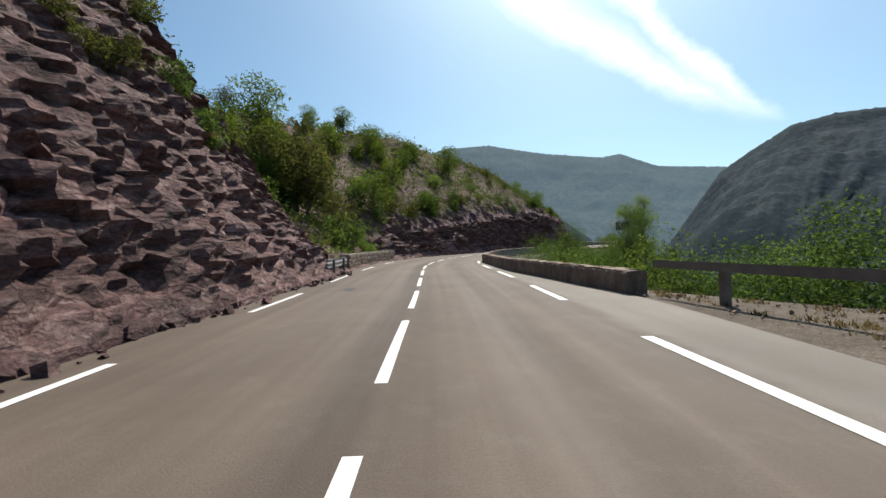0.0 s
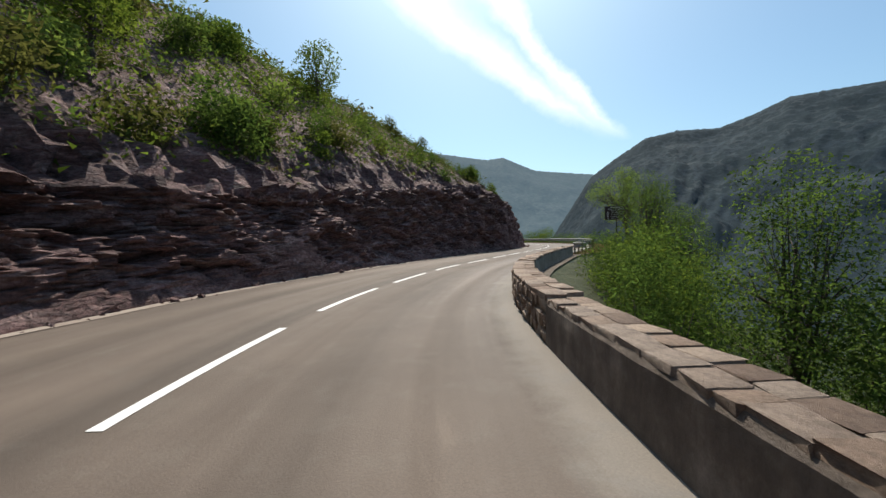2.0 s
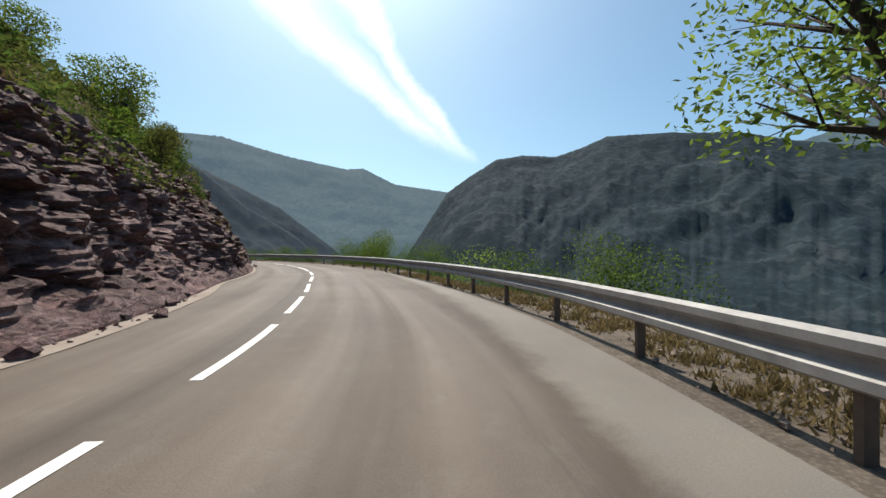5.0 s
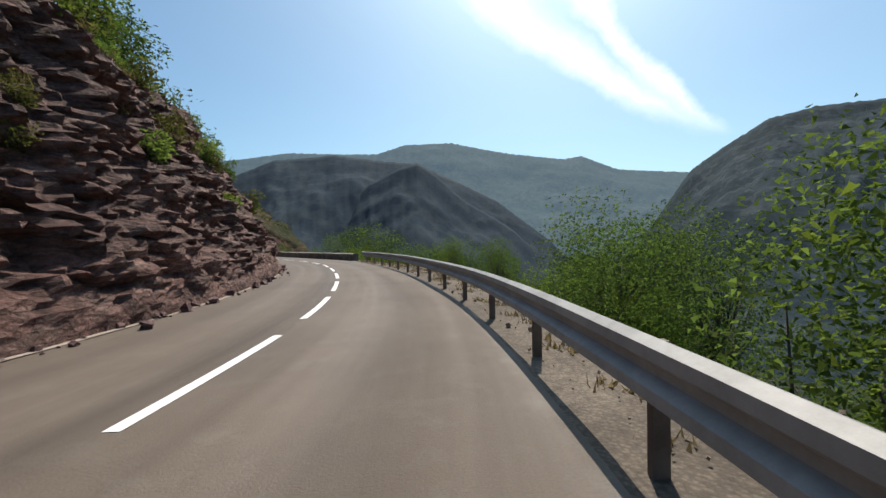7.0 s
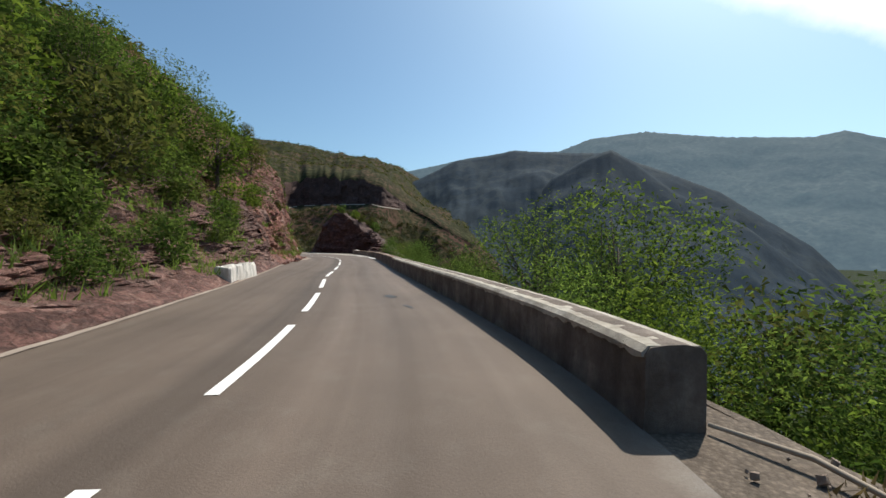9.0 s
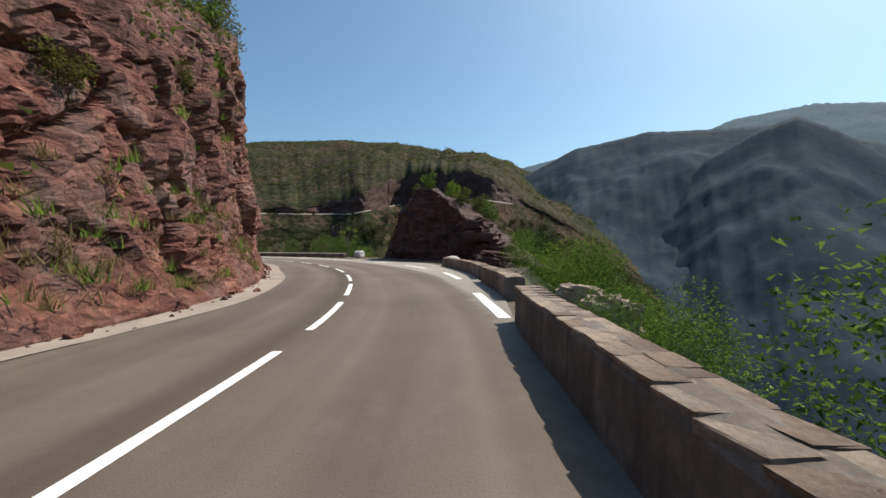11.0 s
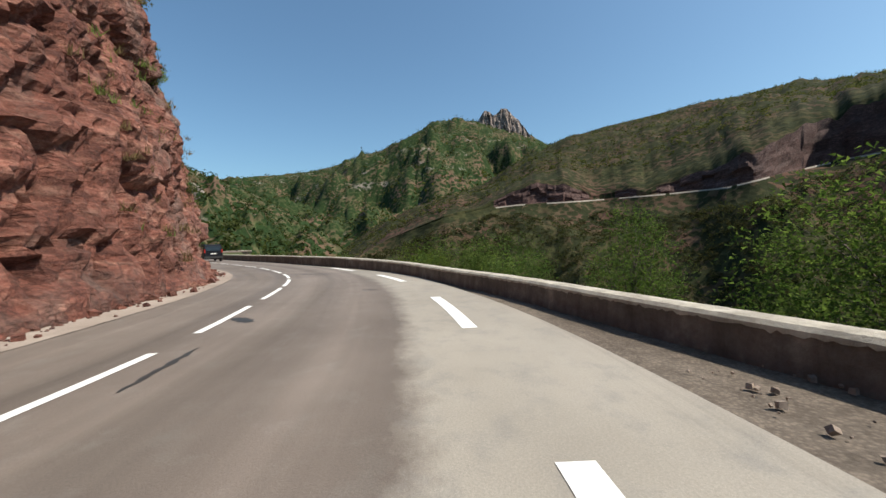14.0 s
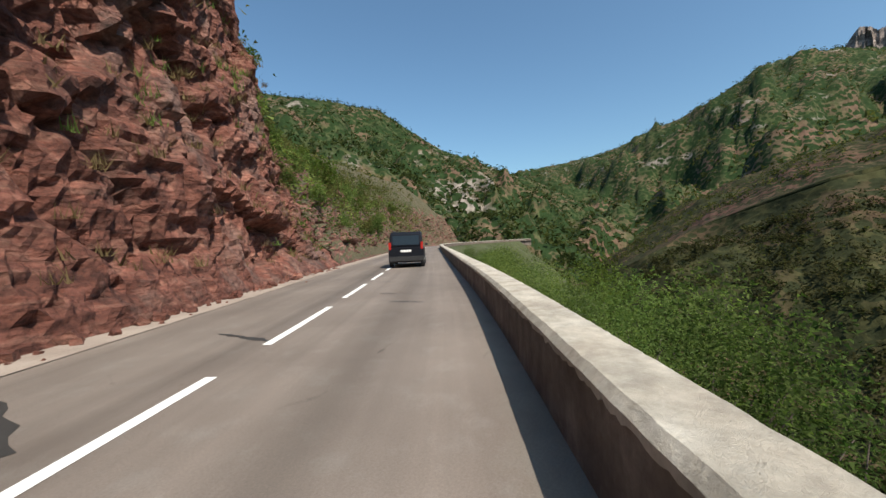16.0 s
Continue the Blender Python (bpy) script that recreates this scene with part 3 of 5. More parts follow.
    return np.where(d < r, h * (d / r), h + (np.minimum(d, c) - r) * SLOPE(s) + np.maximum(d - c, 0) * 0.12)

def ground():
    centre = np.array([0.0, 105.0])
    radii = np.r_[np.arange(0, 190, 4.0), 190 * 1.09 ** np.arange(0, 38)]
    radii = np.r_[radii[radii < 4700], 4750]
    turns = np.radians(np.arange(0, 360, 1.5))
    p = np.array([centre + r * np.array([math.sin(a), math.cos(a)]) for r in radii for a in turns])
    so = road_offset(p)
    s, o = so[:, 0], so[:, 1]
    out = o - O_RIGHT(s)
    inn = -o + O_LEFT(s)
    z = np.full(len(p), -0.6)
    dr = np.maximum(out - 1.2, 0)
    z = np.where(o > 0, -0.6 - np.minimum(dr * 0.85, 18 + (dr - 21) * 0.35), z)
    z = np.where(o > 0, np.maximum(z, -52), z)
    z = np.where(o <= 0, np.where(inn < 9, -0.9, slope_point(s, np.clip(inn, 0, 60)) - 2.6), z)
    z = np.where(s > 345, -35.0, z)
    z = np.where((o > 0) & (dr < 60), z - 3.0 * np.clip(dr, 0, 3) / 3, z)
    z += np.array([noise.fractal((a * 0.03, b * 0.03, 0), 1.0, 2.0, 5) for a, b in p]) * np.clip(np.abs(o) - 12, 0, 20) * 0.12
    v = np.c_[p, z]
    structure("ground", mesh_of("ground", v, grid_faces(len(radii), len(turns), True), VALLEY, True),
              "scrub-covered valley slopes falling away below the road", "ground")
ground()

# ---- road ----
road_me = band("road", -44, 380, 0.5, O_LEFT, O_EDGE, 0.0, ASPHALT, 7)
road = structure("road", road_me, "two-lane mountain road of worn grey asphalt", "road")
for name, s0, s1, mat, words in (("shoulder", -44, 184, ASPHALT, "pale strip of old asphalt along the road's outer edge"), ("turnout", 184, 380, ASPHALT, "wide pale strip of bleached asphalt along the outer edge")):
    sh_me = band(name, s0, s1, 0.5, O_EDGE, O_RIGHT, 0.0, mat, 3)
    structure(name, sh_me, words, "shoulder")
verge_me = band("verge", -44, 380, 0.5, lambda s: O_RIGHT(s) - 0.3, lambda s: O_RIGHT(s) + VERGE_W(s), -0.03, GRAVEL, 8, 0.02)
structure("verge", verge_me, "dusty gravel verge with dry grass tufts", "verge")

def dash(s0, length, mid, width):
    ss = np.linspace(s0, s0 + length, 7)
    m = mid(ss)
    top = np.stack([W(ss, m - width / 2, 0.006), W(ss, m + width / 2, 0.006)], 1).reshape(-1, 3)
    part("line_dash", mesh_of("line_dash", top, grid_faces(7, 2), PAINT), road)
MID_DASHES = [3.7 + 4.33 * k for k in range(-6, 24)] + [106.1 + 4.39 * k for k in range(14)] + list(np.interp(np.arange(-4, 44), [-4, 0, 2, 4, 6, 8, 10, 12, 14, 44], [165.2, 182.4, 192.3, 202.0, 212.6, 221.2, 228.6, 236.6, 245.2, 375]))
for s0 in MID_DASHES:
    dash(s0, 3.05, O_MID, 0.13)
for s0 in (-5.0, 1.6, 8.2, 14.7, 21.1, 27.7):
    dash(s0, 3.1, LINE_L, 0.14)
for s0 in (-4.6, 2.0, 8.5, 14.5, 20.0, 25.3):
    dash(s0, 3.1, LINE_R, 0.17)
for s0 in (174.5, 182.1, 188.8, 195.6, 202.2, 209.1, 216.2, 223.9, 231.0):
    dash(s0, 3.5, LINE_R, 0.24)

# ---- the cut rock and hillside on the inner side ----
def facets(e, tilt=0.9):
    """Fractured rock: flat faces, each with a lean and a depth of its own, between open joints; about -1 to 1."""
    d, near = noise.voronoi(e)
    p = near[0]
    return 0.5 * noise.cell(p * 9.1) + tilt * noise.noise_vector(p * 7.3).dot(e - p) - 0.45 * max(0.0, 1 - (d[1] - d[0]) / 0.14)

def joints(q, s):
    """Massive jointed sandstone: tall leaning blocks at three sizes."""
    w = noise.noise_vector(q * 0.35) * 0.5
    lean = 0.15 if s < 212 else 0.55
    a = Vector((q.x + lean * q.z, q.y - lean * q.z, q.z * 0.72))
    return 0.62 * facets(a * 0.31 + w) + 0.26 * facets(a * 0.9 + w) + 0.15 * facets(a * 2.4)

def slabs(q, k):
    """Broken bedded shale: steps of tilted slabs at three sizes."""
    e = Vector((q.x * 0.5 + q.z * 0.3, q.y * 0.5 - q.z * 0.2, q.z * 1.25 + q.x * 0.25 + q.y * 0.15))
    w = noise.noise_vector(q * 0.6) * 0.35
    return (0.5 * facets(e * 0.62 * k + w) + 0.34 * facets(e * 1.6 * k + w) + 0.28 * facets(e * 3.4 * k)) / k ** 0.6

def hillside(name, s0, s1, step, mat, label, blocky, jag=0.75, face=60, back=30, massive=False):
    ss = np.arange(s0, s1 + step / 2, step)
    v = []
    for s in ss:
        h, r, o0 = float(ROCK_H(s)), float(ROCK_RUN(s)), float(O_LEFT(s))
        ds = np.r_[np.linspace(0, r, face, endpoint=False), r + 36 * (np.linspace(0, 1, back)) ** 1.8]
        zs = slope_point(s, ds)
        pts = W(s, o0 - ds, zs)
        for k, (d, z) in enumerate(zip(ds, zs)):
            q = Vector(pts[k])
            block = joints(q, s) if massive else slabs(q, blocky * (1.7 if s < 20 else 1.0))
            rough = noise.fractal(q * 0.6, 0.85, 2.1, 5)
            wide = noise.noise(q * 0.12) * 1.5
            up = min(1.0, z / 1.0)
            rocky = 1.0 if d <= r else max(0.12, 1 - (d - r) / 7) + max(0, noise.noise(q * 0.15)) * 1.2
            push = up * (rocky * (jag * block + (0.16 if massive else 0.28) * rough) + (0.25 * wide - 0.35 if massive else 0.7 * wide) * min(1, h / 6))
            if massive:
                push -= 1.3 * max(0, 1 - abs(s - 194.6 + 0.1 * z) / 0.9) ** 0.5 * max(0, 1 - abs(z - 7.2) / 4.2) ** 0.5
                push -= 1.2 * max(0, 1 - abs(s - 236.5) / 4.0) ** 0.5 * max(0, 1 - abs(z - 0.8) / 0.9) ** 0.5
            push = min(push, 0.7 * d + 0.05)
            lift = (0.3 * rough + 0.5 * block * rocky) * up * (1 if d > r else 0.25)
            v.append(W(s, o0 - d + push, z + lift - (0.15 if k == 0 else 0)))
    structure(name, mesh_of(name, v, grid_faces(len(ss), face + back), mat), label, "hillside")
    return ss, np.array(v).reshape(len(ss), face + back, 3)
SOUTH = hillside("hillside_south", -20, 100, 0.2, ROCK_A, "steep purple shale cut with scrub above the road", 1.25, 1.0, 72, 28)
MIDDLE = hillside("hillside_middle", 100, 164, 0.2, ROCK_D, "reddish broken rock slope with scrub above the road", 1.5, 1.0, 76, 30)
NORTH = hillside("hillside_north", 164, 264, 0.17, ROCK_B, "tall red sandstone cliff rising from the road's edge", 1.0, 1.1, 80, 26, True)
FARSIDE = hillside("hillside_far", 264, 350, 0.5, ROCK_E, "red sandstone slope with scrub beside the road", 1.0, 0.95, 50, 24, True)

# ---- the bank that falls away on the outer side ----
def bank():
    ss = np.arange(-44, 372.1, 1.0)
    ds = 36 * np.linspace(0, 1, 22) ** 1.5
    v = []
    for s in ss:
        o0 = float(O_RIGHT(s) + VERGE_W(s)) - 0.1
        for d in ds:
            p = W(s, o0 + d, -0.03 - (0.82 * d if d < 16 else 13.1 + (d - 16) * 0.5))
            p[2] += noise.fractal((p[0] * 0.22, p[1] * 0.22, 1.0), 0.9, 2.1, 4) * min(1.0, d / 4) * 1.3
            v.append(p)
    structure("bank", mesh_of("bank", v, grid_faces(len(ss), len(ds)), BANK, True), "earth bank falling from the road into the gorge", "bank")
    return ss, np.array(v).reshape(len(ss), len(ds), 3)
BANKGRID = bank()

# ---- parapet walls, outer side ----
def wall_section(width, tall):
    def sec(s):
        o = float(O_WALL(s) if s > 205 else O_RIGHT(s))
        height = tall(s) if callable(tall) else tall
        return [(o - 0.02, -0.6), (o - 0.01, 0.0), (o, height * 0.35), (o, height * 0.7), (o + 0.005, height - 0.05), (o + 0.04, height), (o + width * 0.35, height + 0.015), (o + width * 0.65, height + 0.02), (o + width - 0.04, height), (o + width, height - 0.05), (o + width, -1.6)]
    return sec
def parapet(name, s0, s1, width, height, mat, label, jitter=0.009):
    return structure(name, sweep(name, np.arange(s0, s1 + 0.01, 0.1 if s0 < 200 else 0.08 if s1 < 290 else 0.4), wall_section(width, height), mat, jitter=jitter), label, "parapet wall")
parapet("wall_south", 9.2, 36.0, 0.5, 0.52, OLDCONCRETE, "low concrete parapet with rough stone capping along the road")
parapet("wall_middle", 140.4, 174.2, 0.45, 0.58, OLDCONCRETE, "low weathered concrete parapet along the road")
parapet("wall_gap", 176.7, 181.0, 0.5, 0.52, OLDCONCRETE, "short weathered concrete parapet block")
parapet("wall_short", 182.0, 190.8, 0.5, 0.5, OLDCONCRETE, "short weathered concrete parapet block beside the turnout")
def coping(wall, s0, s1, step, width, tall, line=O_WALL):
    """Pale broken render over the top of a parapet; its tone also paints the sunlit top."""
    def sec(s):
        o = float(line(s))
        height = tall(s) if callable(tall) else tall
        n = 0.035 * noise.fractal((s * 13.0, 2.0, 0), 0.5, 2.2, 4)
        n2 = 0.012 * noise.fractal((s * 6.0, 7.0, 0), 0.6, 2.2, 4)
        return [(o - 0.012, height - 0.06 + n), (o - 0.016 + 0.4 * n2, height - 0.015), (o + 0.035 + n2, height + 0.03), (o + width * 0.5, height + 0.035 + 0.4 * n2), (o + width - 0.03 + n2, height + 0.028), (o + width + 0.014, height - 0.03)]
    part("coping", sweep("coping", np.arange(s0, s1 + 0.01, step), sec, PALECONCRETE, jitter=0.005), bpy.data.objects[wall], "pale broken render with the top's sunlit tone painted in")
NORTH_TALL = knots("200:0.42 224:0.42 236:0.58 400:0.58")
parapet("wall_north", 208.6, 272, 0.42, NORTH_TALL, OLDCONCRETE, "long weathered concrete parapet with a pale broken top")
coping("wall_middle", 140.42, 159.9, 0.06, 0.45, 0.56, O_RIGHT)
coping("wall_north", 208.62, 271.98, 0.05, 0.42, NORTH_TALL)
parapet("wall_north_far", 272.02, 380, 0.42, 0.58, OLDCONCRETE, "weathered concrete parapet with a pale top beside the road")
coping("wall_north_far", 272.02, 379.9, 0.5, 0.42, 0.58)

# ---- mountains ----
def mountain(name, eye, crest, dist, foot, mat, label, depth=-60, rough=1.0, lift=1.04, seed=0.0, near_pow=1.0, turn=0.0):
    """A ridge whose crest stands at bearings and elevations (degrees) seen from eye; it falls to the foot towards the road."""
    bs = np.array([float(c.split(":")[0]) for c in crest.split()])
    es = np.array([float(c.split(":")[1]) for c in crest.split()])
    ba = np.linspace(bs[0], bs[-1], int((bs[-1] - bs[0]) * 3.0) + 2)
    el = np.interp(ba, bs, es)
    ba = ba + turn
    nr, nb, v = 44, 8, []
    for b, e in zip(ba, el):
        ztop = EYE + dist * math.tan(radians(e)) * lift
        for k in range(nr + nb):
            u = k / (nr - 1) if k < nr else 1 + (k - nr + 1) * 0.06
            r = foot + (dist - foot) * u
            z = min(depth, ztop) + max(ztop - depth, 0) * (u ** near_pow if u <= 1 else 1 - (u - 1) * 1.2)
            x, y = eye[0] + r * math.sin(radians(b)), eye[1] + r * math.cos(radians(b))
            q = Vector((x * 6 / dist + seed, y * 6 / dist, seed))
            g = noise.fractal(q, 0.8, 2.1, 6)
            f = Vector((b * 0.09 + 1.6 * noise.noise(q * 0.8), r / dist * 2.0, seed))
            gully = abs(noise.noise(f)) + 0.5 * abs(noise.noise(f * 2.3 + Vector((3, 1, 0)))) + 0.25 * abs(noise.noise(f * 5.1))
            w = math.sin(min(u, 1) * math.pi) ** 0.7 if 0 < u < 1 else 0.0
            z += rough * dist * (0.05 * g * (0.1 + w) - 0.045 * gully * w + 0.012 * w * noise.fractal(q * 5, 0.7, 2.1, 4)) + dist * 0.0025 * noise.noise((b * 2.3, seed, 1)) + rough * dist * 0.0025 * noise.fractal((x * 0.05, y * 0.05, seed), 0.6, 2.2, 4) * min(1.0, 6 * abs(1.0 - u) + 0.25)
            v.append((x, y, z))
    return structure(name, mesh_of(name, v, grid_faces(len(ba), nr + nb), mat, True), label, "mountain", "structure")

AT5, AT8, AT13, AT16, AT11 = (27.3, 69.4), (35.3, 119.4), (-8.4, 175.1), (-43.6, 170.4), (14.3, 159.1)

def hill_opposite():
    """Hill across the gorge: a flank up to a ledge road, rock steps above the road, then scrub to the crest."""
    crest = knots("-104:-4 -92:3 -80:6.5 -72:10.5 -67:12.9 -61.7:13.9 -50.3:15 -39.2:14.3 -25.3:12.1 -21.9:10.3 -17:8.0 -8:3 4:-8")
    low = knots("-104:-6 -92:0.5 -84:3.4 -78:4.6 -74:4.9 -66:5.0 -56:5.2 -50:5.4 -46:6.2 -40:7.2 -34:7.7 -27:8.1 -22:7.0 -17:5 -8:0 4:-10")
    step = knots("-104:0.1 -79:0.2 -75:1.6 -72:2.6 -68:2.4 -64:0.5 -60:1.0 -58:0.5 -55:1.5 -50:2.6 -46:3.5 -42:4.3 -36:4.8 -30:4.3 -25:3.4 -22:1.4 -19:0.2 4:0.1")
    ba = np.arange(-104, 4.01, 0.22)
    v, rows = [], 18 + 2 + 9 + 26 + 6
    for b in ba:
        sb, cb = math.sin(radians(b)), math.cos(radians(b))
        ridge = noise.fractal((b * 0.09, 3.0, 0), 1.0, 2.0, 2)
        far = 172 + 22 * ridge
        e0, e1 = float(low(b)), float(low(b) + step(b) * (1 + 0.18 * noise.fractal((b * 0.5, 9, 0), 0.9, 2.0, 3)))
        z0, z1, z2 = (EYE + far * math.tan(radians(e0)), EYE + (far + 9) * math.tan(radians(e1)), EYE + 480 * math.tan(radians(float(crest(b)))) * 1.04)
        prof, cut = [], min(max((b + 83) / 5, 0.02), 1.0) * min(max((-19 - b) / 3, 0.02), 1.0)
        for k in range(18):
            u = k / 17
            prof.append((75 + (far - 75) * u, -40 + (z0 - 0.45 + 40) * u ** 0.85, math.sin(math.pi * u) ** 0.6 if 0 < u < 1 else 0))
        prof += [(far + 0.3, z0 + 0.1, 0), (far + 0.4 + 5.1 * cut, z0 + 0.2, 0)]
        for k in range(1, 10):
            u = k / 9
            jut = noise.cell((b * 0.9, u * 4, 3)) * 0.8 + noise.fractal((b * 0.6, u * 2, 5), 0.9, 2.0, 4) * 1.0
            prof.append((far + 0.6 + 5.4 * cut + (2.2 * u + jut * min(1, 3 * (1 - u) + 0.3)) * min(1.0, (e1 - e0) / 1.5), z0 + (z1 - z0) * u, 0))
        for k in range(1, 27):
            u = k / 26
            prof.append((far + 9 + (480 - far - 9) * u, z1 + (z2 - z1) * u ** 0.85, math.sin(math.pi * u) ** 0.6 * 0.7 if u < 1 else 0))
        for k in range(1, 7):
            prof.append((480 + 14 * k, z2 - 22 * k * k / 6, 0))
        for k, (r, z, w) in enumerate(prof):
            x, y = AT13[0] + r * sb, AT13[1] + r * cb
            f = Vector((x * 0.013 + 0.5 * noise.noise((x * 0.01, y * 0.01, 2)), y * 0.013, 14.0))
            gully = abs(noise.noise(f)) + 0.5 * abs(noise.noise(f * 2.6 + Vector((3, 1, 0)))) + 0.25 * abs(noise.noise(f * 6))
            z += w * (14 * noise.fractal((x * 0.014, y * 0.014, 14), 0.85, 2.1, 6) - 9 * (gully - 0.25) + 2.5 * noise.fractal((x * 0.07, y * 0.07, 4), 0.8, 2.1, 4)) + (0.7 * noise.noise((b * 2.3, 1, k)) if k >= 30 else 0)
            v.append((x, y, z))
    me = mesh_of("hill_opposite", v, grid_faces(len(ba), rows), HILL_NEAR, True)
    me.materials.append(MORTAR)
    # the steps use the red rock whose colours hold painted shade
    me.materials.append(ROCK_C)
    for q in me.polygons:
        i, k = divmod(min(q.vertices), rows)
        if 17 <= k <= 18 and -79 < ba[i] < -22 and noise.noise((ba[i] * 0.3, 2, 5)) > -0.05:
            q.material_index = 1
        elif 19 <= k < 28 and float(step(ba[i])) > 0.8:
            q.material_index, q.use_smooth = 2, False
    structure("hill_opposite", me, "scrubby red-earth hillside with a ledge road across the gorge", "hillside")

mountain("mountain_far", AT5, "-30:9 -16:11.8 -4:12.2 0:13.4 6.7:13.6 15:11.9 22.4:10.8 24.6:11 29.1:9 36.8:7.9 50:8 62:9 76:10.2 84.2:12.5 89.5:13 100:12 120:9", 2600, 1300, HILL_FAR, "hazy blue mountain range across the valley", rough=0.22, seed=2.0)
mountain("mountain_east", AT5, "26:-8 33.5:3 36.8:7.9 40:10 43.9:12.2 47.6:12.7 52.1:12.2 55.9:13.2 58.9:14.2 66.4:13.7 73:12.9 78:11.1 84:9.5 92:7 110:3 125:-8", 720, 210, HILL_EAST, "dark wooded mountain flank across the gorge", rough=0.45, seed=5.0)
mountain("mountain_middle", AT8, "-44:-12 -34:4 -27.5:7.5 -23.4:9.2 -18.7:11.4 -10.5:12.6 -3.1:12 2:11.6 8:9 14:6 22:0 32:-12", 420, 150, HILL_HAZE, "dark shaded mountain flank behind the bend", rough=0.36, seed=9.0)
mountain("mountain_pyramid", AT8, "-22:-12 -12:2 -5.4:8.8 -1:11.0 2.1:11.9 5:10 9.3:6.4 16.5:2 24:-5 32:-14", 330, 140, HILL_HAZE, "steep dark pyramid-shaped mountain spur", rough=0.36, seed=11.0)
hill_opposite()
mountain("mountain_crag", AT13, "-122:5 -114:6 -110.3:8.4 -98.9:10.1 -90:12.8 -82.6:16.3 -77:16.2 -75:15.9 -73.1:15.6 -71:15.2 -69:14.2 -67:12.9 -60:10 -50:8", 1500, 230, HILL_GREEN, "green wooded mountain with a rocky summit crag", depth=-30, seed=17.0, turn=-2.0)
mountain("mountain_gorge", AT16, "-178:16 -160:19 -150:19 -142.3:18.7 -132.1:17.4 -123.3:12.3 -118.2:10.3 -110.9:7.6 -104:4 -98:0 -92:-6", 560, 120, HILL_GREEN, "green mountainside with pale rock bands in the gorge", depth=-20, seed=21.0)

def crag():
    """A bare jagged rock crown on the mountain's top."""
    top = knots("-77.2:15.4 -76.6:16.4 -76.0:17.4 -75.4:18.2 -74.7:18.0 -74.2:17.5 -73.7:17.6 -73.0:18.3 -72.2:18.2 -71.5:17.4 -70.6:16.6 -69.8:15.6 -68.6:13.8")
    v, d, ba = [], 1480.0, np.arange(-77.2, -68.6, 0.06)
    for b in ba:
        e = float(top(b)) + 0.16 * noise.fractal((b * 2.6, 1, 0), 0.8, 2.2, 4)
        for k in range(16):
            u = min(k / 11, 1.0)
            back = max(0, k - 11)
            r = d - 26 * (1 - u) + 16 * back + (9 * noise.fractal((b * 1.6, u * 2.2, 3), 0.8, 2.1, 5) + 7 * noise.cell((b * 2.2, u * 2 + b, 1)) if 0 < k < 11 else 0)
            g = e - 3.4 * (1 - u) - 0.45 * back
            v.append((AT13[0] + r * math.sin(radians(b - 2.0)), AT13[1] + r * math.cos(radians(b - 2.0)), EYE + r * math.tan(radians(g))))
    structure("summit_crag", mesh_of("summit_crag", v, grid_faces(len(ba), 16), CRAG), "bare pinkish rock crag on the mountain's summit", "crag")

# ---- plants ----
def leaf_quads(rng, centres, size, droop=0.0, kite=False):
    """Small folded leaves about the centres."""
    n = len(centres)
    a = rng.normal(size=(n, 3))
    a[:, 2] = a[:, 2] * 0.6 - droop
    a /= np.linalg.norm(a, axis=1)[:, None]
    b = np.cross(a, rng.normal(size=(n, 3)))
    b /= np.linalg.norm(b, axis=1)[:, None] + 1e-9
    s = size * rng.uniform(0.6, 1.35, (n, 1))
    if kite:
        v = np.stack([centres - a * s, centres - b * s * 0.42, centres + a * s, centres + b * s * 0.42], 1).reshape(-1, 3)
        return v, [(4*i, 4*i + 1, 4*i + 2, 4*i + 3) for i in range(n)]
    v = np.stack([centres - a * s - b * s * 0.5, centres - a * s + b * s * 0.5, centres + a * s], 1).reshape(-1, 3)
    f = [(3*i, 3*i + 1, 3*i + 2) for i in range(n)]
    return v, f

def clump_points(rng, lobes, total, spread):
    pts = []
    share = sum(r ** 2 for _, r in lobes)
    for c, r in lobes:
        n = int(total * r ** 2 / share)
        d = rng.normal(size=(n, 3))
        d /= np.linalg.norm(d, axis=1)[:, None]
        rad = r * rng.uniform(0.25, 1.0, (n, 1)) ** 0.45
        twig = np.round(d * 2.6) / 2.6
        p = c + (d * 0.6 + twig * 0.4) * rad * np.array([1, 1, 0.85])
        pts.append(p + rng.normal(scale=spread, size=p.shape))
    return np.vstack(pts)

def tube(path, radii, sides=6):
    path = np.array(path, float)
    v, f = [], []
    for i, (p, r) in enumerate(zip(path, radii)):
        t = path[min(i + 1, len(path) - 1)] - path[max(i - 1, 0)]
        t /= np.linalg.norm(t) + 1e-9
        a = np.cross(t, (0.3, 0.9, 0.1))
        a /= np.linalg.norm(a) + 1e-9
        b = np.cross(t, a)
        v += [p + r * (a * math.cos(k * math.tau / sides) + b * math.sin(k * math.tau / sides)) for k in range(sides)]
    f = grid_faces(len(path), sides, True) + [tuple(range(sides)), tuple(range((len(path) - 1) * sides, len(path) * sides))]
    return v, f

def joined(pieces):
    v, f = [], []
    for pv, pf in pieces:
        k = len(v)
        v += [tuple(p) for p in pv]
        f += [tuple(i + k for i in q) for q in pf]
    return v, f

def make_plant(kind, seed, height, width, leaf, per, mat, lobes=9, trunk=0.0, stems=5, open_crown=False, label="", category="shrub", group=""):
    """A shrub or tree: bare wood below, a crown of many leaves in uneven lobes."""
    rng = np.random.default_rng(seed)
    ob = tagged(new(kind), label, category, group)
    base = height * trunk
    lob, wood = [], []
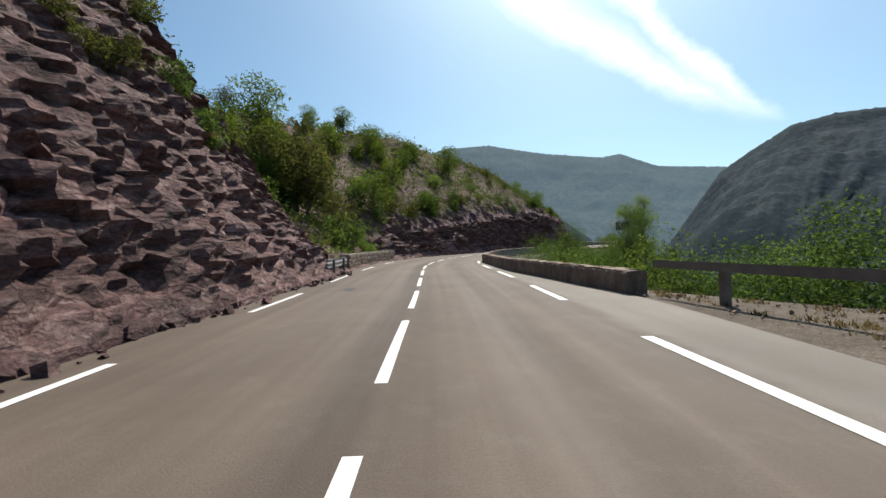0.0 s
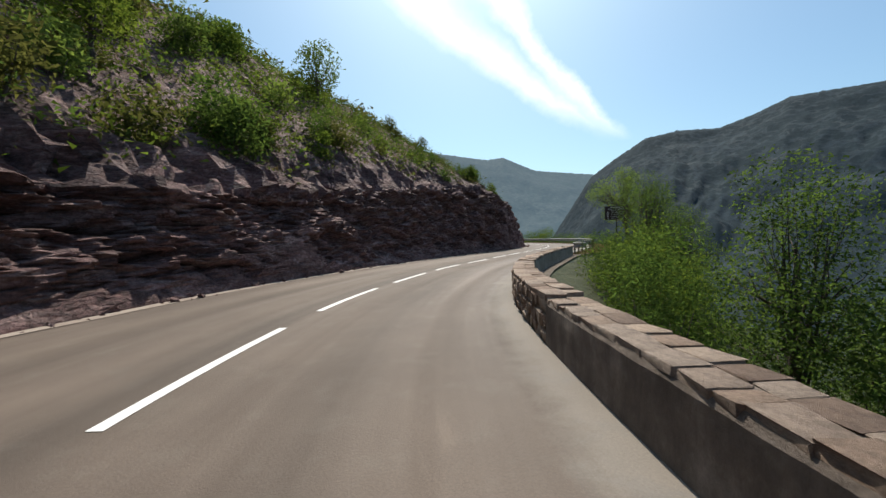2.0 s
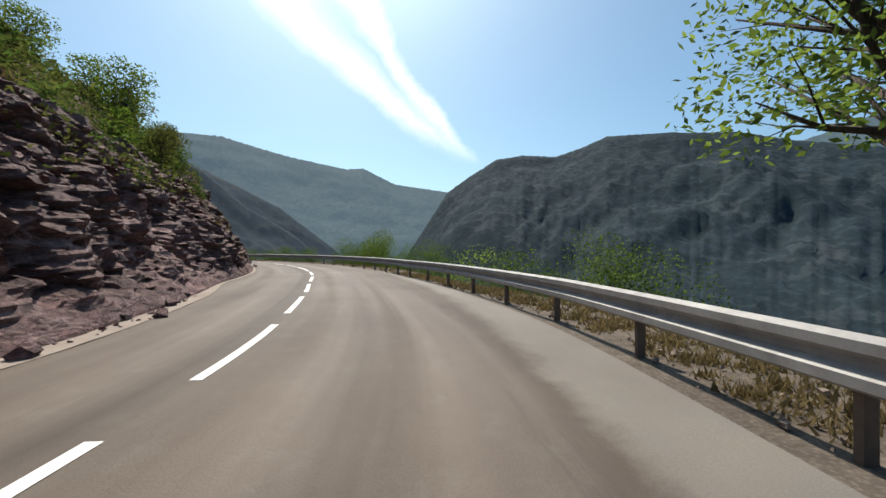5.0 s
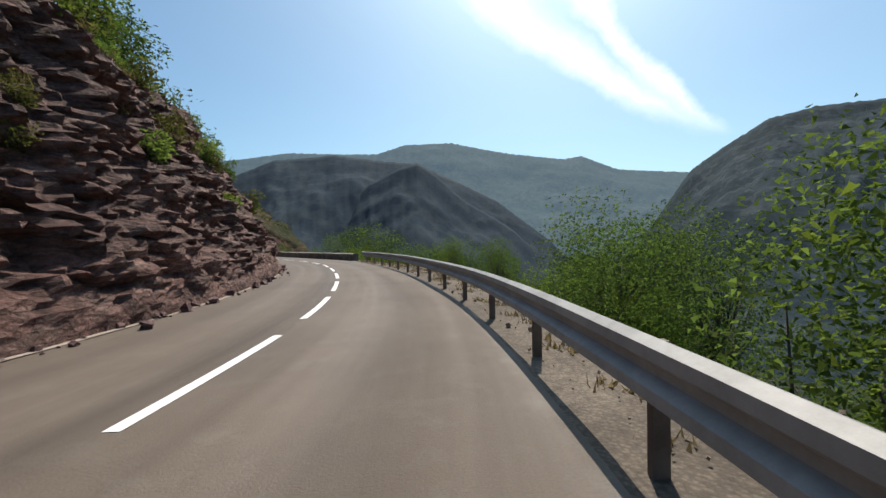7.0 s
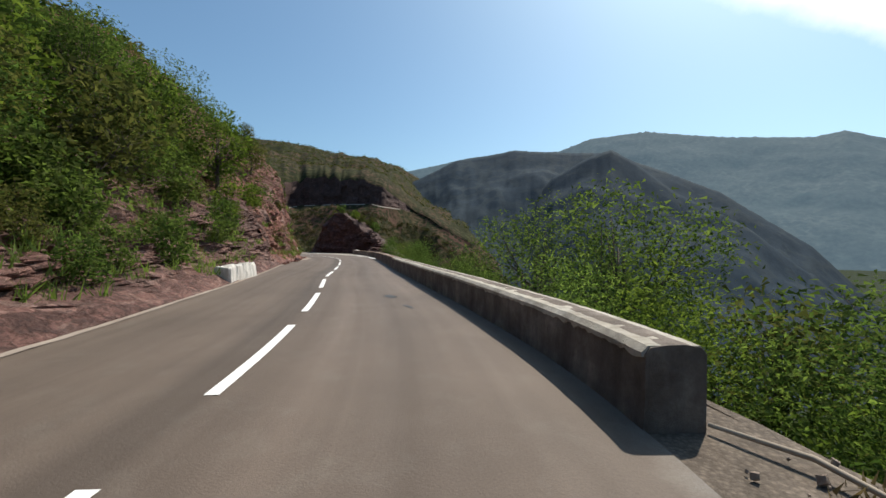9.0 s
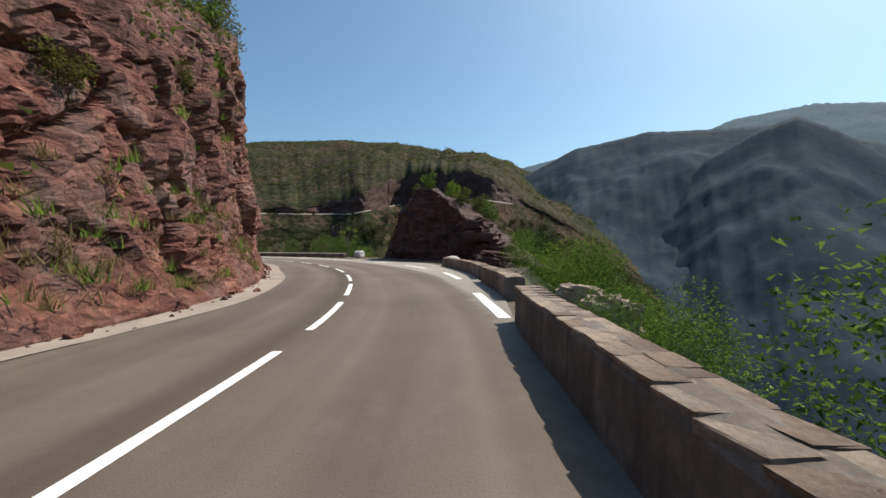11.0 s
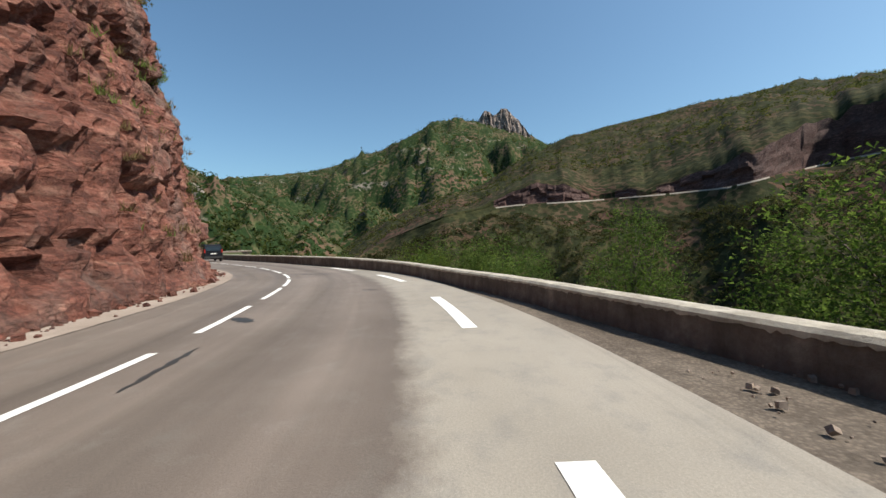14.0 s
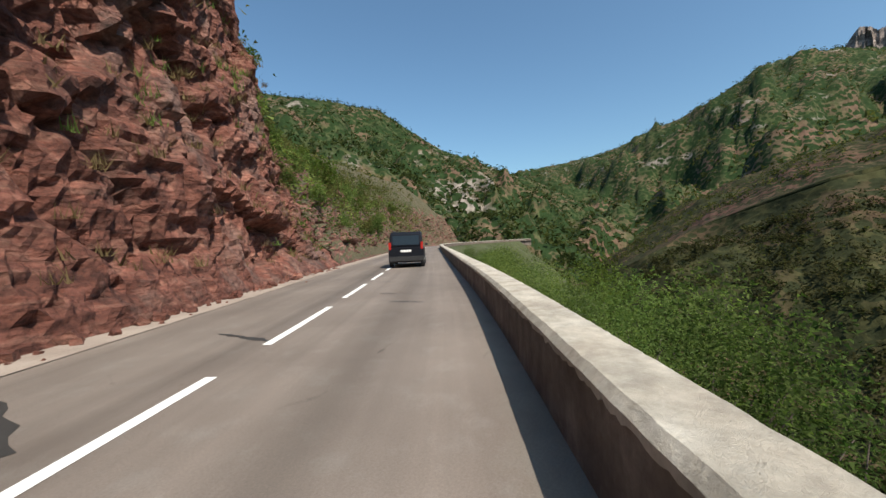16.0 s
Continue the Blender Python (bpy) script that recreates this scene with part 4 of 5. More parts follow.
    for k in range(lobes):
        a, u = rng.uniform(0, math.tau), (k + 0.5) / lobes
        zz = base + (height - base) * (0.16 + 0.74 * u)
        reach = width * 0.5 * math.sin(math.pi * (0.18 + 0.72 * u)) * rng.uniform(0.35, 0.95)
        c = np.array([reach * math.cos(a), reach * math.sin(a), zz])
        lob.append((c, (0.13 if open_crown else 0.27) * max(width, (height - base) * 0.6) * rng.uniform(0.7, 1.2)))
    if trunk:
        tp = [np.array([0, 0, -0.6]), np.array([0.03, 0.02, base * 0.5]), np.array([-0.05, 0.05, base]), np.array([0.05, 0, base + (height - base) * 0.45]), np.array([0, 0.05, height * 0.72])]
        r0 = 0.022 * height
        wood.append(tube(tp, [r0 * 1.3, r0, r0 * 0.85, r0 * 0.5, r0 * 0.15], 7))
        for c, r in lob:
            st = tp[2] + (tp[3] - tp[2]) * rng.uniform(0, 1.0)
            mid = (st + c) / 2 + rng.normal(scale=0.12, size=3)
            wood.append(tube([st, mid, c], [r0 * 0.34, r0 * 0.19, r0 * 0.06], 4))
            for _ in range(3 if open_crown else 2):
                e = c + np.clip(rng.normal(size=3), -1.1, 1.1) * r * 0.55
                wood.append(tube([mid, (mid + e) / 2 + rng.normal(scale=0.08, size=3), e], [r0 * 0.11, r0 * 0.06, r0 * 0.02], 3))
    else:
        for k in range(stems):
            c, r = lob[k % len(lob)]
            b0 = np.array([rng.normal(scale=width * 0.08), rng.normal(scale=width * 0.08), -0.5])
            wood.append(tube([b0, (b0 + c) / 2 + rng.normal(scale=0.1, size=3), c + (0, 0, r * 0.2)], [0.035, 0.022, 0.008], 5))
        lob.append((np.array([0, 0, height * 0.25]), width * 0.33))
    wv, wf = joined(wood)
    part("trunk" if trunk else "stem", mesh_of("wood", wv, wf, BARK, True), ob)
    lv, lf = leaf_quads(rng, clump_points(rng, lob, per, leaf * 0.6), leaf, 0.25, open_crown)
    part("crown" if trunk else "foliage", mesh_of("leaves", lv, lf, mat), ob)
    return ob

FAR_AWAY = pose(0, 0, 0)
SHRUBS = [
    make_plant("shrub", 11, 2.0, 2.2, 0.088, 1050, LEAF_GREEN, label="dense green shrub rooted in the rocky slope", group="shrubs on the slopes"),
    make_plant("shrub", 12, 2.6, 2.3, 0.09, 1200, LEAF_GREEN, lobes=13, label="tall green shrub rooted in the rocky slope", group="shrubs on the slopes"),
    make_plant("shrub", 13, 1.5, 2.0, 0.078, 1050, LEAF_DRY, label="low olive-brown shrub on dry ground", group="shrubs on the slopes"),
    make_plant("shrub", 14, 2.2, 2.0, 0.088, 1050, LEAF_DARK, label="dark evergreen shrub rooted in the rocky slope", group="shrubs on the slopes"),
    make_plant("shrub", 15, 1.2, 1.8, 0.08, 1000, LEAF_PALE, label="bright yellow-green shrub among the rocks", group="shrubs on the slopes"),
    make_plant("shrub", 16, 1.0, 1.7, 0.06, 1250, LEAF_DRY, lobes=7, label="low dry shrub among the rocks", group="shrubs on the slopes"),
]
BUSHES = [
    make_plant("bush", 51, 4.2, 3.2, 0.045, 3900, LEAF_GREEN, 20, stems=7, label="tall leafy green bush on the bank below the road", category="bush", group="bushes on the bank"),
    make_plant("bush", 52, 3.2, 3.0, 0.045, 3300, LEAF_GREEN, 17, stems=7, label="broad green bush on the bank below the road", category="bush", group="bushes on the bank"),
    make_plant("bush", 53, 3.6, 2.8, 0.045, 3400, LEAF_DARK, 18, stems=6, label="dark green bush on the bank below the road", category="bush", group="bushes on the bank"),
    make_plant("bush", 54, 2.6, 2.8, 0.044, 2800, LEAF_PALE, 15, stems=6, label="pale green bush on the bank below the road", category="bush", group="bushes on the bank"),
]
TREES = [
    make_plant("tree", 21, 5.2, 4.0, 0.118, 2000, LEAF_DARK, 18, 0.2, label="dark-leaved oak on the hillside", category="tree", group="trees on the slopes"),
    make_plant("tree", 22, 6.2, 4.4, 0.062, 6600, LEAF_GREEN, 22, 0.16, label="full green tree beside the road", category="tree", group="trees on the slopes"),
    make_plant("tree", 23, 7.6, 3.4, 0.05, 10000, LEAF_GREEN, 26, 0.12, label="tall narrow green tree below the road", category="tree", group="trees on the slopes"),
    make_plant("tree", 24, 4.2, 3.4, 0.108, 1800, LEAF_DRY, 15, 0.18, label="small olive-green tree on the hillside", category="tree", group="trees on the slopes"),
]
used = set()
def put(src, p, size=1.0, spin=0.0):
    m = Matrix.LocRotScale(p, Euler((0, 0, spin)), None)
    if src.name not in used:
        used.add(src.name)
        src.matrix_basis = Matrix.LocRotScale(p, Euler((0, 0, spin)), (size,) * 3)
        return src
    ob = copy_thing(src, m)
    ob.scale = (size,) * 3
    return ob

def spot(grid, s, row):
    ss, v = FARSIDE if grid is NORTH and s > 264 else grid
    i = int(np.clip(round((s - ss[0]) / (ss[1] - ss[0])), 0, len(ss) - 1))
    return Vector(v[i, int(np.clip(row, 0, v.shape[1] - 1))])

def spot_d(grid, s, d):
    """The place on the grid of run s that lies nearest to d metres from its first point."""
    ss, v = FARSIDE if grid is NORTH and s > 264 else grid
    i = int(np.clip(round((s - ss[0]) / (ss[1] - ss[0])), 0, len(ss) - 1))
    e = np.hypot(*(v[i, :, :2] - v[i, 0, :2]).T)
    return Vector(v[i, int(np.argmin(np.abs(e - d)))])

rp = random.Random(5)
# inner hillside: run from, run to, count, nearest and farthest distance from the road's edge, kinds, sizes
for s0, s1, count, d0, d1, kinds, a, b in (
        (-2, 18, 26, 5.5, 18, "S0 S2 S4 T3 S1", 0.7, 1.3), (2, 17, 20, 1.8, 7, "S5 S4 S2 S0", 0.4, 0.75), (19, 34, 17, 2.0, 11, "S0 S1 S4 S0 T3", 0.9, 1.5), (22, 33, 5, 0.9, 1.8, "S0 S4", 0.5, 0.75),
        (34, 60, 40, 3.0, 15, "S0 S2 S3 T0 S4", 0.8, 1.4), (20, 54, 34, 11, 21, "T0 T3 T0", 0.55, 0.95), (54, 78, 6, 9, 18, "T3 S0", 0.4, 0.6),
        (52, 84, 18, 2.4, 7, "S3 S0 S2 S1", 0.5, 0.85), (84, 118, 24, 4.5, 12, "S0 S2 S3 S0 T3", 0.6, 0.95),
        (116, 142, 40, 4.2, 13, "S0 T0 S3 S1 T3 S2", 0.8, 1.2), (112, 140, 24, 1.5, 4.6, "S2 S5 S4 S0", 0.35, 0.75), (138, 168, 42, 3.2, 15, "T0 S1 S3 T3 S0", 0.8, 1.15), (146, 156, 6, 0.7, 2.5, "S4 S0", 0.5, 0.8), (156, 170, 7, 1.2, 4, "S0 S2 S3", 0.6, 0.95), (143, 163, 22, 2.6, 9, "T1 T0 T1 T3", 0.65, 0.95), (141, 152, 9, 1.8, 3.6, "S1 S0 S5", 0.6, 1.0),
        (172, 210, 12, 1.6, 6, "S0 S3 S2 T3", 0.5, 0.95), (212, 260, 12, 3.5, 9, "S0 S3 S2 T3", 0.5, 0.9), (258, 320, 16, 3, 12, "S0 S4 S3 S2", 0.9, 1.5), (262, 305, 26, 1.2, 7, "S4 S0 S2", 0.6, 1.2)):
    for _ in range(count):
        s = rp.uniform(s0, s1)
        g = SOUTH if s < 100 else MIDDLE if s < 164 else NORTH
        k = rp.choice(kinds.split())
        src = (SHRUBS if k[0] == "S" else TREES)[int(k[1])]
        p = spot_d(g, s, rp.uniform(d0, d1))
        put(src, p - Vector((0, 0, 0.12)), rp.uniform(a, b), rp.uniform(0, 6.28))

# outer bank: the tops reach little above the road
for s0, s1, count, d0, d1, kinds, top0, top1 in (
        (-4, 14, 20, 0.8, 5, "1 3 2 0", 0.9, 2.0), (10, 30, 11, 2.5, 7, "1 2 0 3", 0.3, 1.3), (28, 48, 8, 3, 7, "0 2 1", 1.0, 2.4), (46, 68, 16, 1.5, 7, "1 0 2 1", 0.4, 2.2),
        (84, 114, 15, 2.5, 9, "1 3 0", 0.2, 1.5), (106, 124, 13, 3.0, 8.5, "0 1 2 2", -0.3, 2.1), (120, 140, 20, 3.4, 8.5, "0 1 3 2 2", 0.1, 2.4), (140, 152, 12, 2.4, 8, "0 1 3 2 2", -0.1, 2.2), (142, 172, 20, 2.0, 8, "1 0 3 1", 0.3, 2.0),
        (172, 180, 8, 2.0, 6, "1 3 0", -0.8, 0.4), (183, 192, 12, 3.5, 8, "1 3 0 1", 0.3, 1.9), (209, 234, 26, 1.2, 7, "0 1 3 2", 0.5, 2.5), (230, 300, 26, 1.8, 7, "1 3 2 2", -0.9, 0.7), (236, 268, 16, 1.3, 4, "3 3 1", -0.3, 0.55)):
    for _ in range(count):
        s, d = rp.uniform(s0, s1), rp.uniform(d0, d1)
        k = int(rp.choice(kinds.split()))
        p = spot_d(BANKGRID, s, d) - Vector((0, 0, 0.15))
        put(BUSHES[k], p, min(max((rp.uniform(top0, top1) - p.z) / (4.2, 3.2, 3.6, 2.6)[k], 0.55), 1.25), rp.uniform(0, 6.28))

for s, o, k, z, size in ((186.2, 7.6, 0, -1.6, 0.85), (188.4, 8.4, 1, -1.3, 1.0), (184.6, 8.6, 0, -2.6, 1.0), (190.0, 9.4, 1, -1.4, 0.9), (183.2, 7.4, 1, -1.7, 0.75), (187.2, 10.0, 2, -2.6, 1.1)):
    put(BUSHES[k], Vector(W(s, o, z)), size, s)

# bushes and small trees that rise behind the long rail
for s, o, k, top in ((87.6, 6.0, 0, 1.7), (88.6, 6.9, 2, 1.4), (86.9, 7.2, 1, 1.2), (99.5, 5.2, 1, 1.5), (101.5, 4.6, 0, 1.8), (97.4, 5.6, 3, 1.1), (104.0, 4.4, 1, 1.6), (107.5, 4.2, 0, 2.6), (109.5, 4.6, 2, 2.9), (111.0, 3.8, 1, 2.3), (116.0, 4.0, 0, 2.3), (94.0, 6.4, 1, 1.0)):
    p = spot_d(BANKGRID, s, max(0.6, o - float(O_RIGHT(s) + VERGE_W(s)))) - Vector((0, 0, 0.15))
    put(BUSHES[k], p, (top - p.z) / (4.2, 3.2, 3.6, 2.6)[k], s)

# single trees that stand out
for s, o, k, size in ((37.5, 8.5, 1, 1.05), (41, 11, 1, 1.15), (42.5, 7.0, 2, 1.0), (44.5, 10, 2, 0.9), (69.2, 6.4, 2, 1.22), (71.5, 8.6, 2, 1.18), (66.5, 8.0, 3, 1.0), (63, 9.6, 2, 0.95), (61, 6.5, 3, 0.85), (58, 7.5, 1, 0.8),
                      (117, 8.0, 2, 0.9), (118.6, 7.4, 1, 0.85), (124, 13, 2, 1.4), (121, 12, 2, 1.3), (127.5, 13.5, 2, 1.4), (123, 9.5, 1, 1.0), (126, 11.5, 2, 1.05), (131, 9.0, 1, 0.95), (134, 11, 2, 0.95), (131.5, 6.6, 2, 0.6), (127.5, 7.4, 2, 0.66), (138.5, 7.5, 1, 0.95), (141.5, 8.5, 1, 0.9), (145, 7.5, 3, 1.1), (150, 8.0, 1, 1.05), (153.5, 9.5, 2, 1.1), (158, 8.0, 3, 1.2), (155, 6.6, 1, 1.3), (151, 8.6, 1, 1.5), (216, 8.5, 1, 0.85), (221, 8, 2, 0.75), (219, 10, 1, 0.95)):
    p = spot_d(BANKGRID, s, o - float(O_RIGHT(s) + VERGE_W(s)))
    put(TREES[k], p - Vector((0, 0, 0.1)), size, s)

ash = make_plant("ash_tree", 31, 11.6, 7.6, 0.082, 9500, LEAF_PALE, 40, 0.4, open_crown=True, label="airy pale-green ash tree beside the brown sign", category="tree")
ash.matrix_basis = Matrix.Translation(spot_d(BANKGRID, 81.6, 7.2 - float(O_RIGHT(81.6) + VERGE_W(81.6))) - Vector((0, 0, 0.05))) @ Matrix.Rotation(radians(-7), 4, Vector(TANG[int(np.searchsorted(RUN, 81.6))].tolist() + [0]))
bare = make_plant("bare_tree", 33, 5.0, 3.0, 0.08, 420, LEAF_PALE, 9, 0.45, open_crown=True, label="half-bare dead tree behind the parapet", category="tree")
bare.matrix_basis = Matrix.Translation(spot_d(BANKGRID, 212.4, 1.6))

# scrub too far or too thick to count
def scrub(name, places, leaf, count, spread, mat, label, seed):
    rng = np.random.default_rng(seed)
    c = np.repeat(places, count, 0) + rng.normal(size=(len(places) * count, 3)) * np.array([spread, spread, spread * 0.8]) + np.array([0, 0, spread * 0.4])
    v, f = leaf_quads(rng, c, leaf)
    structure(name, mesh_of(name, v, f, mat), label, "scrub", "stuff")

def scatter_on(ob, n, seed, keep=None):
    me = bpy.data.objects[ob].data
    co = np.empty(len(me.vertices) * 3)
    me.vertices.foreach_get("co", co)
    co = co.reshape(-1, 3)
    rng = np.random.default_rng(seed)
    if keep is not None:
        co = co[keep(co)]
    i = rng.integers(0, len(co), n)
    j = np.clip(i + rng.integers(-1, 2, n), 0, len(co) - 1)
    return co[i] + (co[j] - co[i]) * rng.uniform(0, 1, (n, 1)) * (np.linalg.norm(co[j] - co[i], axis=1) < 40)[:, None]
def upper(co):
    return np.arange(len(co)) % 61 > 30
def flank(co):
    return np.arange(len(co)) % 61 < 16
scrub("hillside_scrub", scatter_on("hill_opposite", 5200, 3, upper), 0.5, 13, 0.85, SCRUB, "low green scrub over the opposite hillside", 4)
scrub("hillside_scrub", scatter_on("hill_opposite", 4000, 53, upper), 0.45, 10, 0.7, LEAF_DRY, "dry olive scrub over the opposite hillside", 54)
scrub("hillside_scrub", scatter_on("hill_opposite", 5000, 57, flank), 0.36, 26, 0.8, SCRUB_DARK, "dark bushes over the gorge flank", 58)
scrub("hillside_scrub", scatter_on("hill_opposite", 2000, 59, flank), 0.3, 24, 0.75, SCRUB, "olive bushes over the gorge flank", 60)
scrub("mountain_trees", scatter_on("mountain_crag", 7000, 25), 2.4, 5, 3.6, SCRUB, "woodland over the green mountain", 26)
scrub("gorge_scrub", scatter_on("mountain_gorge", 7000, 5), 1.5, 7, 2.2, SCRUB, "woodland over the gorge's far side", 6)
scrub("bank_scrub", scatter_on("bank", 2400, 7, lambda c: c[:, 2] < -2.0), 0.085, 29, 0.5, LEAF_GREEN, "thick green undergrowth on the bank", 8)
scrub("bank_scrub", scatter_on("bank", 2600, 17, lambda c: c[:, 2] < -2.0), 0.09, 28, 0.55, SCRUB_DARK, "dark undergrowth on the bank", 18)

def slope_places(grid, s0, s1, d0, d1, n, seed):
    q = random.Random(seed)
    return np.array([spot_d(grid, q.uniform(s0, s1), q.uniform(d0, d1)) + Vector((q.uniform(-.4, .4), q.uniform(-.4, .4), 0.1)) for _ in range(n)])
scrub("slope_scrub", np.vstack([slope_places(SOUTH, -8, 20, 6, 24, 420, 31), slope_places(SOUTH, 19, 34, 2, 16, 560, 32), slope_places(SOUTH, 34, 99, 2.5, 22, 2000, 33), slope_places(MIDDLE, 101, 163, 3.5, 22, 2200, 34), slope_places(NORTH, 165, 210, 1.5, 20, 900, 35), slope_places(NORTH, 212, 330, 4, 16, 700, 36)]), 0.1, 17, 0.36, LEAF_DRY, "low dry scrub over the inner slope", 41)
scrub("slope_scrub", np.vstack([slope_places(SOUTH, 19, 34, 1.6, 12, 240, 42), slope_places(SOUTH, 34, 99, 3, 20, 900, 43), slope_places(MIDDLE, 101, 163, 4.5, 18, 420, 46), slope_places(NORTH, 165, 205, 2, 18, 300, 47), slope_places(NORTH, 258, 340, 1.2, 16, 1500, 44)]), 0.1, 18, 0.36, LEAF_GREEN, "low green scrub over the inner slope", 45)

scrub("slope_scrub", np.vstack([slope_places(SOUTH, 30, 62, 2.5, 22, 1100, 81), slope_places(SOUTH, -10, 20, 7, 24, 260, 82)]), 0.11, 16, 0.42, LEAF_DARK, "dark scrub over the inner slope", 83)

scrub("slope_scrub", slope_places(NORTH, 258, 336, 2.2, 16, 800, 85), 0.17, 18, 0.5, LEAF_DRY, "olive bushes over the slope beyond the cliff", 86)
scrub("slope_scrub", slope_places(NORTH, 258, 330, 2.0, 10, 320, 87), 0.15, 18, 0.45, LEAF_PALE, "fresh green bushes over the slope beyond the cliff", 88)
scrub("upper_scrub", np.vstack([slope_places(SOUTH, -18, 99, 16, 40, 900, 61), slope_places(MIDDLE, 101, 163, 14, 40, 600, 62), slope_places(NORTH, 165, 345, 12, 40, 1300, 63)]), 0.3, 12, 0.6, LEAF_DRY, "olive scrub over the upper hillside", 64)

def grass(name, places, mat, seed, height, blades, label):
    rng = np.random.default_rng(seed)
    b = np.repeat(places, blades, 0) + rng.normal(size=(len(places) * blades, 3)) * np.array([0.09, 0.09, 0])
    n = len(b)
    tip = b + np.c_[rng.normal(scale=0.4, size=(n, 2)) * height, height * rng.uniform(0.5, 1.2, n)]
    side = np.c_[rng.normal(size=(n, 2)), np.zeros(n)] * 0.012
    v = np.stack([b - side, b + side, tip], 1).reshape(-1, 3)
    structure(name, mesh_of(name, v, [(3*i, 3*i+1, 3*i+2) for i in range(n)], mat), label, "grass", "stuff")
def tufts(grid, s0, s1, d0, d1, n, seed):
    q = random.Random(seed)
    return np.array([spot_d(grid, q.uniform(s0, s1), q.uniform(d0, d1)) + Vector((q.uniform(-.3, .3), q.uniform(-.3, .3), -0.02)) for _ in range(n)])
def verge_tufts(s0, s1, n, seed):
    q = random.Random(seed)
    out = []
    for _ in range(n):
        s = q.uniform(s0, s1)
        out.append(W(s, float(O_RIGHT(s)) + q.uniform(0.25, 0.95) * float(VERGE_W(s)), -0.03))
    return np.array(out)
grass("dry_grass", np.vstack([verge_tufts(60, 98, 1100, 21), verge_tufts(98, 140, 260, 1), verge_tufts(-4, 10, 60, 2), verge_tufts(174, 178, 30, 12)]), STRAW, 3, 0.1, 22, "dry straw-coloured grass along the verge")
grass("dry_grass", np.vstack([tufts(SOUTH, -10, 99, 2.5, 14, 700, 4), tufts(MIDDLE, 101, 163, 1.5, 12, 500, 14), tufts(NORTH, 170, 300, 2.5, 12, 500, 5), tufts(NORTH, 222, 262, 0.5, 2.8, 420, 15), tufts(NORTH, 168, 186, 0.3, 1.4, 160, 16)]), STRAW, 6, 0.3, 18, "dry grass tufts over the rocky slope")
grass("green_grass", np.vstack([tufts(NORTH, 224, 264, 0.9, 3.0, 240, 17), tufts(NORTH, 168, 184, 0.3, 1.4, 90, 18), tufts(SOUTH, 20, 34, 0.7, 5, 160, 7), tufts(MIDDLE, 144, 162, 0.5, 4, 220, 8)]), LEAF_PALE, 9, 0.35, 18, "fresh green grass at the foot of the slope")

# ---- guard rails ----
BEAM = [(0.0, 0.78), (-0.02, 0.785), (-0.085, 0.75), (-0.085, 0.68), (-0.015, 0.63), (-0.015, 0.58), (-0.085, 0.53), (-0.085, 0.46), (-0.02, 0.425), (0.0, 0.43),
        (0.0, 0.445), (-0.07, 0.475), (-0.07, 0.52), (0.0, 0.575), (0.0, 0.635), (-0.07, 0.69), (-0.07, 0.74)]
def guard_rail(s0, s1, line, label, post_gap=2.3, curl0=0.0, curl1=0.0):
    ob = tagged(new("guard_rail"), label, "guard rail", "guard rails")
    ss = np.arange(s0, s1 + 0.01, 0.3)
    off = lambda s: float(line(s)) + (curl0 * max(0, 1 - (s - s0) / 0.9) ** 2 if curl0 else 0) + (curl1 * max(0, 1 - (s1 - s) / 0.9) ** 2 if curl1 else 0)
    part("beam", sweep("beam", ss, lambda s: [(off(s) + o, z) for o, z in BEAM], ZINC), ob)
    s = s0 + 0.7
    while s < s1 - 0.3:
        o = float(line(s)) + 0.02
        sec = [(0, -0.03), (0.1, -0.03), (0.1, 0.03), (0, 0.03)]
        pts = [W(s + b, o + a, z) for z in (-0.7, 0.74) for a, b in sec]
        part("post", mesh_of("post", pts, grid_faces(2, 4, True) + [(0, 1, 2, 3), (4, 5, 6, 7)], RUSTED), ob)
        s += post_gap
    return ob
RAIL_B = knots("58:2.0 66:2.0 72:2.3 78:2.6")
RAIL_C = knots("78.5:2.65 84:2.45 90:1.9 96:1.35 110:1.15 120:1.1 130:1.4 138:1.75 140:1.9")
guard_rail(59.6, 77.4, RAIL_B, "galvanised steel guard rail with curled end on the verge", curl0=0.9, curl1=0.6)
guard_rail(79.2, 139.4, RAIL_C, "long galvanised steel guard rail along the outer bend", curl1=0.7)
guard_rail(16.6, 20.8, lambda s: float(O_LEFT(s)) - 0.25, "short pale steel guard rail below the rock slope")

def weathered_rail():
    ob = tagged(new("weathered_rail"), "old grey iron rail on posts beside the turnout", "rail")
    line = lambda s: np.interp(s, [-20, 4, 9.4], [6.4, 6.1, 4.9])
    part("beam", sweep("beam", np.arange(-20, 9.3, 0.5), lambda s: [(float(line(s)) + a, z) for a, z in ((-0.05, 0.62), (0.05, 0.62), (0.06, 0.78), (-0.04, 0.79))], OLDIRON), ob)
    for s in np.arange(-19, 8.5, 2.4):
        pts = [W(s + b, float(line(s)) + a, z) for z in (-0.8, 0.74) for a, b in ((0.06, -0.07), (0.2, -0.07), (0.2, 0.07), (0.06, 0.07))]
        part("post", mesh_of("post", pts, grid_faces(2, 4, True) + [(4, 5, 6, 7)], OLDIRON), ob)
weathered_rail()

# ---- boulders and the bluff on the outer side ----
def lump(name, centre, radii, seed, mat, rings=20, sides=28, rough=0.35, flat=0.0, cells=1.2):
    v = []
    for i in range(rings + 1):
        th = math.pi * i / rings
        for k in range(sides):
            ph = math.tau * k / sides
